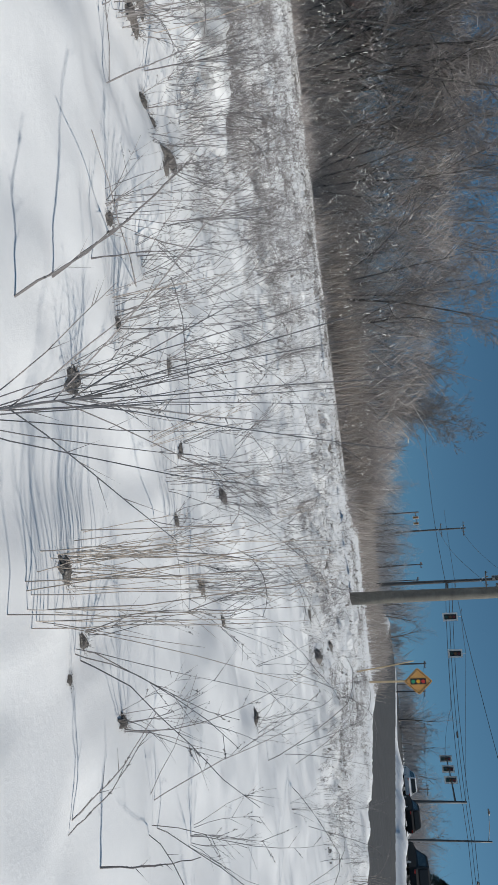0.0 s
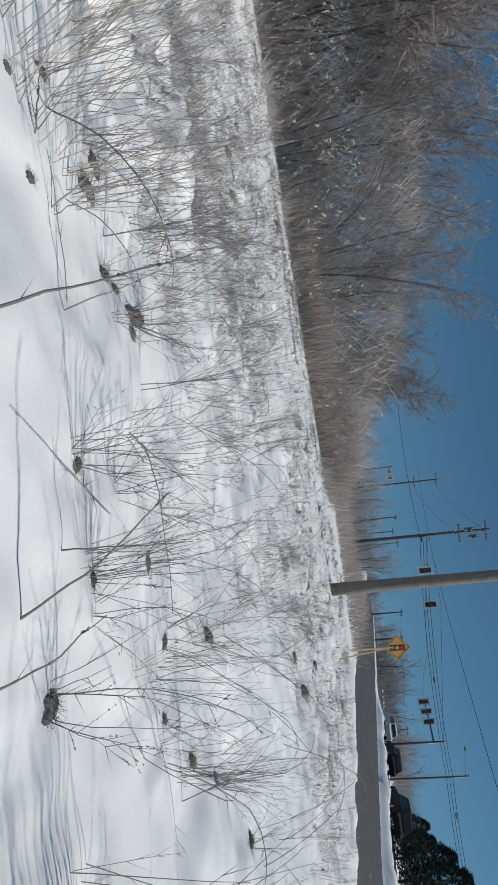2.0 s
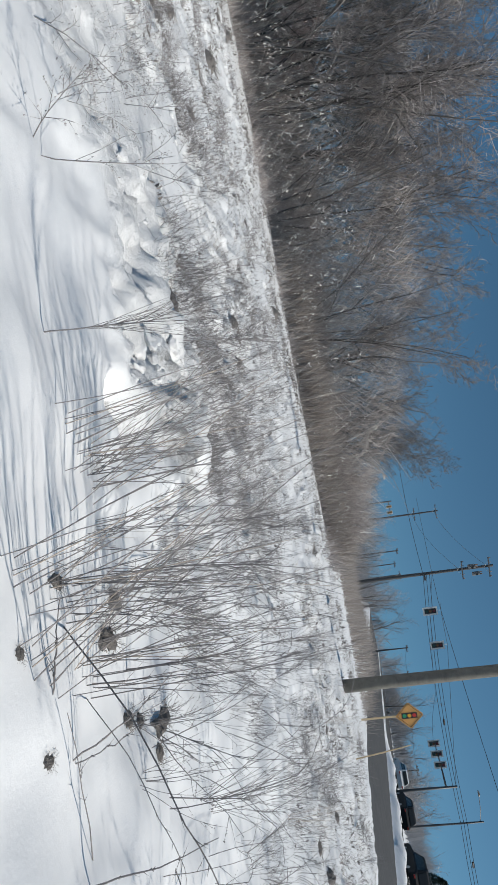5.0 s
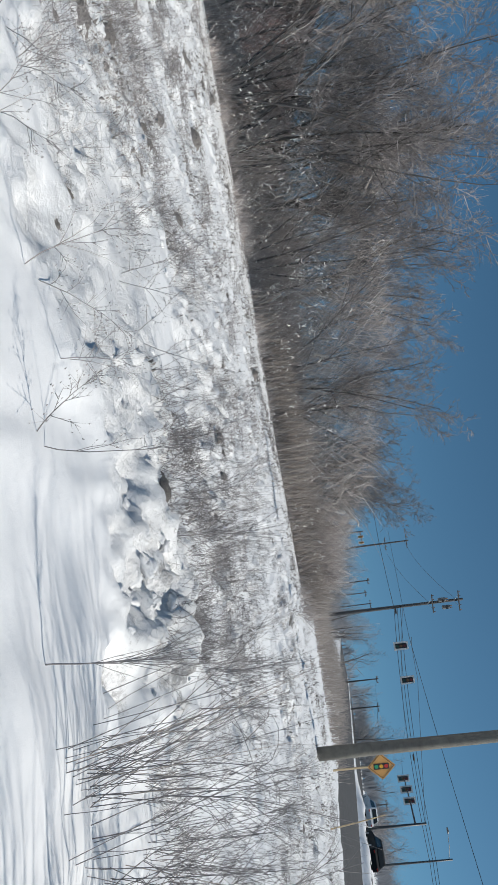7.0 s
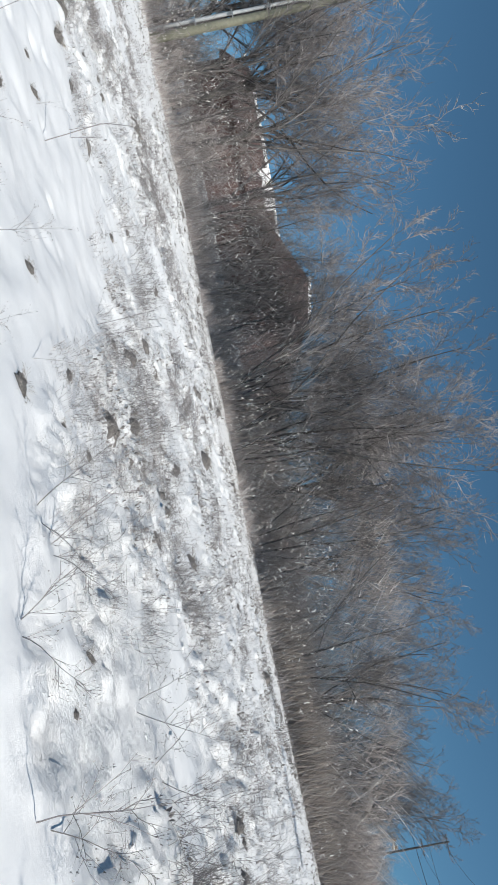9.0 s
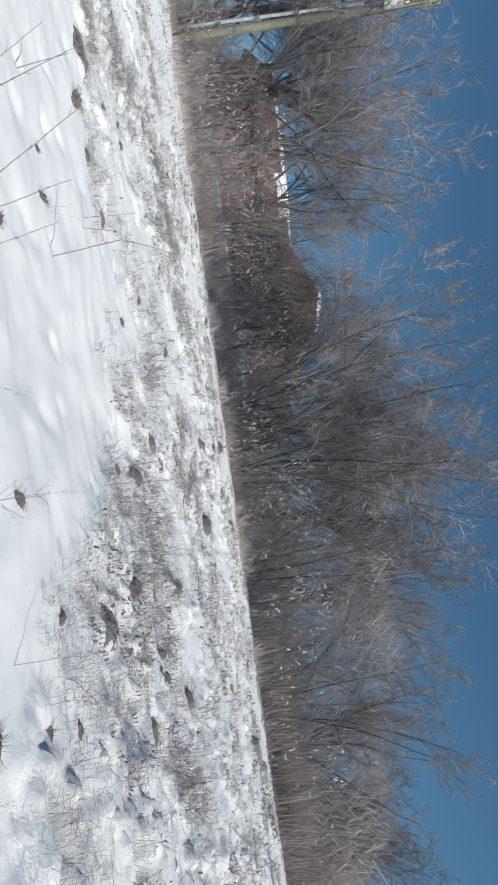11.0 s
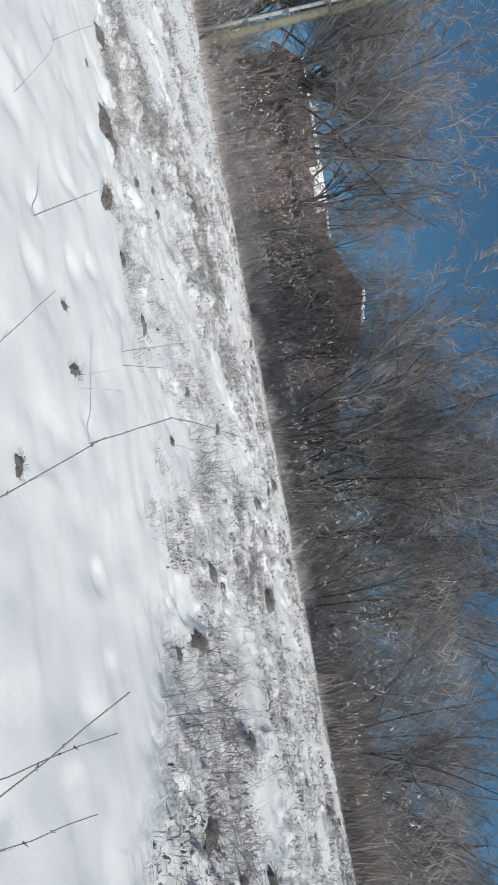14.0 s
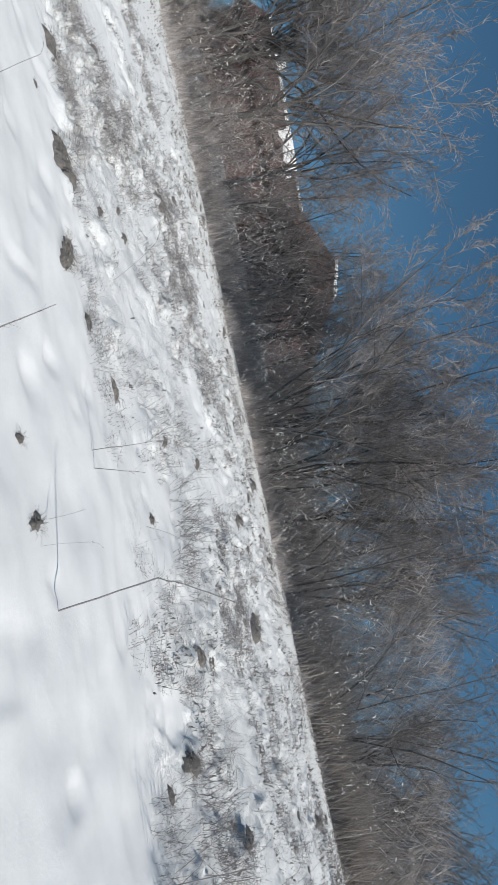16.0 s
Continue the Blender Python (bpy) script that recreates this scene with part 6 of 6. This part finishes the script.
# ---- cars ----
def car(x, y, turn, paint, label, tall=1.5, length=4.5):
    z = ground_at(x, y) + 0.06
    ob = thing("car", label, "car", "cars beyond the road")
    ob.matrix_basis = turned(x, y, z, turn)
    l, w = length / 2, 0.9
    side = [(-l, 0.30), (-l, 0.72), (-l * 0.93, 0.86), (-l * 0.55, 0.92), (l * 0.45, 0.95), (l * 0.95, 0.80), (l, 0.62), (l, 0.30)]
    body = Geo()
    for s, inset in ((-w, 0), (-w + 0.08, 0), (w - 0.08, 0), (w, 0)):
        for px, pz in side:
            k = 1.0 if abs(s) < w else 0.96
            body.v.append((px * k, s, pz if abs(s) < w else 0.3 + (pz - 0.3) * 0.9))
    n = len(side)
    for r in range(3):
        for i in range(n):
            j = (i + 1) % n
            body.f.append((r * n + i, r * n + j, (r + 1) * n + j, (r + 1) * n + i))
    body.f += [tuple(reversed(range(n))), tuple(range(3 * n, 4 * n))]
    shell = part("body", body, paint, ob, bevel=0.03)
    cab = [(-l * 0.9, 0.88), (-l * 0.72, tall - 0.06), (-l * 0.55, tall), (l * 0.10, tall), (l * 0.22, tall - 0.05), (l * 0.52, 0.92)]
    roof, glass = Geo(), Geo()
    for s in (-0.78, 0.78):
        for px, pz in cab:
            t = 1 - 0.22 * (pz - 0.88) / (tall - 0.88)
            roof.v.append((px, s * t, pz))
    m = len(cab)
    roof.f = [(i, i + 1, m + i + 1, m + i) for i in range(m - 1)] + [tuple(reversed(range(m))), tuple(range(m, 2 * m))]
    part("cabin", roof, paint, shell)
    for s in (-1, 1):
        pane = Geo()
        pts = [(-l * 0.74, 0.95), (-l * 0.62, tall - 0.14), (l * 0.12, tall - 0.14), (l * 0.40, 0.95)]
        pane.v = [(px, s * (0.79 - 0.17 * (pz - 0.88) / (tall - 0.88)) + s * 0.012, pz) for px, pz in pts]
        pane.v += [(px, py - s * 0.02, pz) for px, py, pz in pane.v]
        pane.f = [(0, 1, 2, 3), (7, 6, 5, 4), (0, 4, 5, 1), (1, 5, 6, 2), (2, 6, 7, 3), (3, 7, 4, 0)]
        part("side_window", pane, GLASS, shell)
    for xa, za, xb, zb in ((-l * 0.885, 0.95, -l * 0.735, tall - 0.12), (l * 0.50, 0.98, l * 0.245, tall - 0.1)):
        pane = Geo()
        d = -0.03 if xa < 0 else 0.03
        pane.v = [(xa + d, -0.68, za), (xa + d, 0.68, za), (xb + d, 0.6, zb), (xb + d, -0.6, zb), (xa, -0.68, za), (xa, 0.68, za), (xb, 0.6, zb), (xb, -0.6, zb)]
        pane.f = [(0, 1, 2, 3), (7, 6, 5, 4), (0, 4, 5, 1), (1, 5, 6, 2), (2, 6, 7, 3), (3, 7, 4, 0)]
        part("windscreen", pane, GLASS, shell)
    for px in (-l * 0.62, l * 0.64):
        for s in (-1, 1):
            t = Geo()
            t.tube([(px, s * 0.66, 0.32), (px, s * 0.70, 0.32), (px, s * 0.86, 0.32), (px, s * 0.90, 0.32)], [0.29, 0.33, 0.33, 0.29], 18, True)
            tyre = part("tyre", t, TYRE, ob)
            r = Geo()
            r.tube([(px, s * 0.885, 0.32), (px, s * 0.905, 0.32), (px, s * 0.912, 0.32)], [0.2, 0.19, 0.05], 12, True)
            part("rim", r, STEEL, tyre)
    for s in (-1, 1):
        for px, mat, nm in ((l, WHITE, "headlight"), (-l, RED, "tail_light")):
            lamp = Geo()
            lamp.box((px - 0.05, s * 0.7 - 0.11, 0.62), (px + 0.02, s * 0.7 + 0.11, 0.72))
            part(nm, lamp, mat, shell)


ROAD_TURN = 90 - math.degrees(math.atan(ROAD_SLOPE))
car(28.7, 44.7, ROAD_TURN, CAR_DARK, "dark parked sport utility car beyond the snowbank", 1.62, 4.9)
car(31.4, 56.2, ROAD_TURN, CAR_DARK, "dark parked car beyond the snowbank", 1.45, 4.5)
car(33.9, 66.6, ROAD_TURN, CAR_WHITE, "white parked car beyond the snowbank", 1.45, 4.6)


# ---- far side of the road ----
def evergreen(seed):
    rng = random.Random(seed)
    wood, crown = Geo(), Geo()
    wood.tube([(0, 0, -0.2), (0, 0, 3), (0.05, 0, 6)], [0.14, 0.09, 0.02], 7)
    for k in range(2600):
        u = rng.random() ** 0.8
        z = 0.2 + 5.8 * u
        r = 2.3 * (1 - u ** 1.6) ** 0.7 * rng.uniform(0.3, 1.05)
        a = rng.uniform(0, 6.28)
        p = (r * math.cos(a), r * math.sin(a), z)
        e = unit((math.cos(a) + rng.gauss(0, .4), math.sin(a) + rng.gauss(0, .4), rng.uniform(-.4, .5)))
        l = rng.uniform(0.2, 0.5)
        crown.spike(p, (p[0] + e[0] * l, p[1] + e[1] * l, p[2] + e[2] * l), 0.06)
    ob = thing("evergreen_tree", "dark dense evergreen beyond the parked cars", "tree", "evergreens")
    part("trunk", wood, BARK, ob)
    part("crown", crown, NEEDLE, ob)
    return ob


EVERGREEN = Kind([evergreen(101), evergreen(102)])
for k, (x, y, s) in enumerate(((31.2, 46.6, 0.5), (32.8, 47.2, 0.56), (34.6, 47.8, 0.80), (37.0, 48.5, 0.98), (40.0, 49.0, 1.1), (44.0, 50.5, 1.15), (36.0, 44.0, 0.7))):
    EVERGREEN.put(k, x, y, ground_at(x, y), k * 1.1, s, 1.0)


def far_tree(seed):
    """A leafless tree seen from afar, with haze mixed into the crown's colour."""
    rng = random.Random(seed)
    wood, crown = Geo(), Geo()
    plan = [(4, 0.06, 0.04, 9, 0.2, 38, 0.6, 5), (3, 0.14, 0.08, 7, 0.1, 38, 0.46, 3), (2, 0.15, 0.05, 5, 0.1, 36, 0.5, 3), (2, 0.1, 0.05, 2, 0.1, 32, 0.7, 3)]
    grow(rng, wood, crown, (0, 0, -0.2), (rng.uniform(-.1, .1), rng.uniform(-.1, .1), 1), 5.5, 0.11, 0, plan)
    k = 8.0 / max(v[2] for v in crown.v)
    for g in (wood, crown):
        g.v = [(v[0] * k, v[1] * k, v[2] * k) for v in g.v]
    ob = thing("bare_tree", "distant leafless tree beside the road, tinted grey for haze", "tree", "distant trees")
    part("trunk", wood, BARK, ob, smooth=True)
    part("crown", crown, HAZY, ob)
    return ob


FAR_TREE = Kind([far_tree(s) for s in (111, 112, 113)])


def far_trees():
    rng = random.Random(14)
    for k in range(96):
        x = rng.uniform(5, 34) if k < 72 else rng.uniform(34, 90)
        y = rng.uniform(84, 135) - 0.25 * max(0, x - 45)
        if -2 < from_road(x, y) < ROAD_WIDTH + 2:
            continue
        FAR_TREE.put(k, x, y, ground_at(x, y), rng.uniform(0, 6.28), rng.uniform(4.5, 9.0) / 8.0)
    for k, (x, y, h) in enumerate(((17.0, 73.0, 6.6), (20.5, 86.0, 7.4), (9.5, 84.0, 7.2), (12.2, 90.0, 7.8), (7.0, 78.0, 5.6), (23.8, 82.0, 6.4))):
        FAR_TREE.put(k, x, y, ground_at(x, y), 1.3 * k, h / 8.0)
    for k in range(6):
        x = rng.uniform(22, 75)
        y = 104 - 0.75 * (x - 22) + rng.uniform(-6, 6)
        if -2 < from_road(x, y) < ROAD_WIDTH + 3:
            continue
        THICKET.put(k, x, y, ground_at(x, y), rng.uniform(0, 6.28), rng.uniform(1.2, 2.2))


far_trees()


def far_wood():
    """The low line of distant woods, its haze put into a grey colour."""
    rng = random.Random(15)
    g = Geo()
    for k in range(2600):
        a = radians(rng.uniform(-75, 62))
        d = rng.uniform(170, 260)
        x, y = d * math.sin(a), d * math.cos(a)
        if -6 < from_road(x, y) < ROAD_WIDTH + 6 and rng.random() < 0.6:
            continue
        h = rng.uniform(3, 8) * (0.6 + 0.9 * float(vnoise(math.degrees(a) * 0.35, 2.0, 75)))
        z = float(base_height(np.array(x), np.array(y)))
        for t in range(7):
            u = rng.uniform(0, 0.5)
            g.spike((x, y, z - 0.2 + h * u), (x + rng.gauss(0, 0.3) * h, y, z + h * rng.uniform(0.6, 1.0)), 0.10)
    for k in range(1900):      # the nearer belt across the junction
        a = radians(rng.uniform(4, 48))
        d = rng.uniform(100, 150)
        x, y = d * math.sin(a), d * math.cos(a)
        if -3 < from_road(x, y) < ROAD_WIDTH + 3:
            continue
        h = rng.uniform(2.5, 5.5) * (0.6 + 0.8 * float(vnoise(math.degrees(a) * 0.5, 7.0, 76)))
        z = ground_at(x, y)
        for t in range(8):
            u = rng.uniform(0, 0.6)
            g.spike((x, y, z - 0.2 + h * u), (x + rng.gauss(0, 0.25) * h, y, z + h * rng.uniform(0.5, 1.0)), 0.035)
    single("far_wood", g, HAZY, "distant line of leafless woods, tinted grey for haze", "woods", kind="stuff")


far_wood()
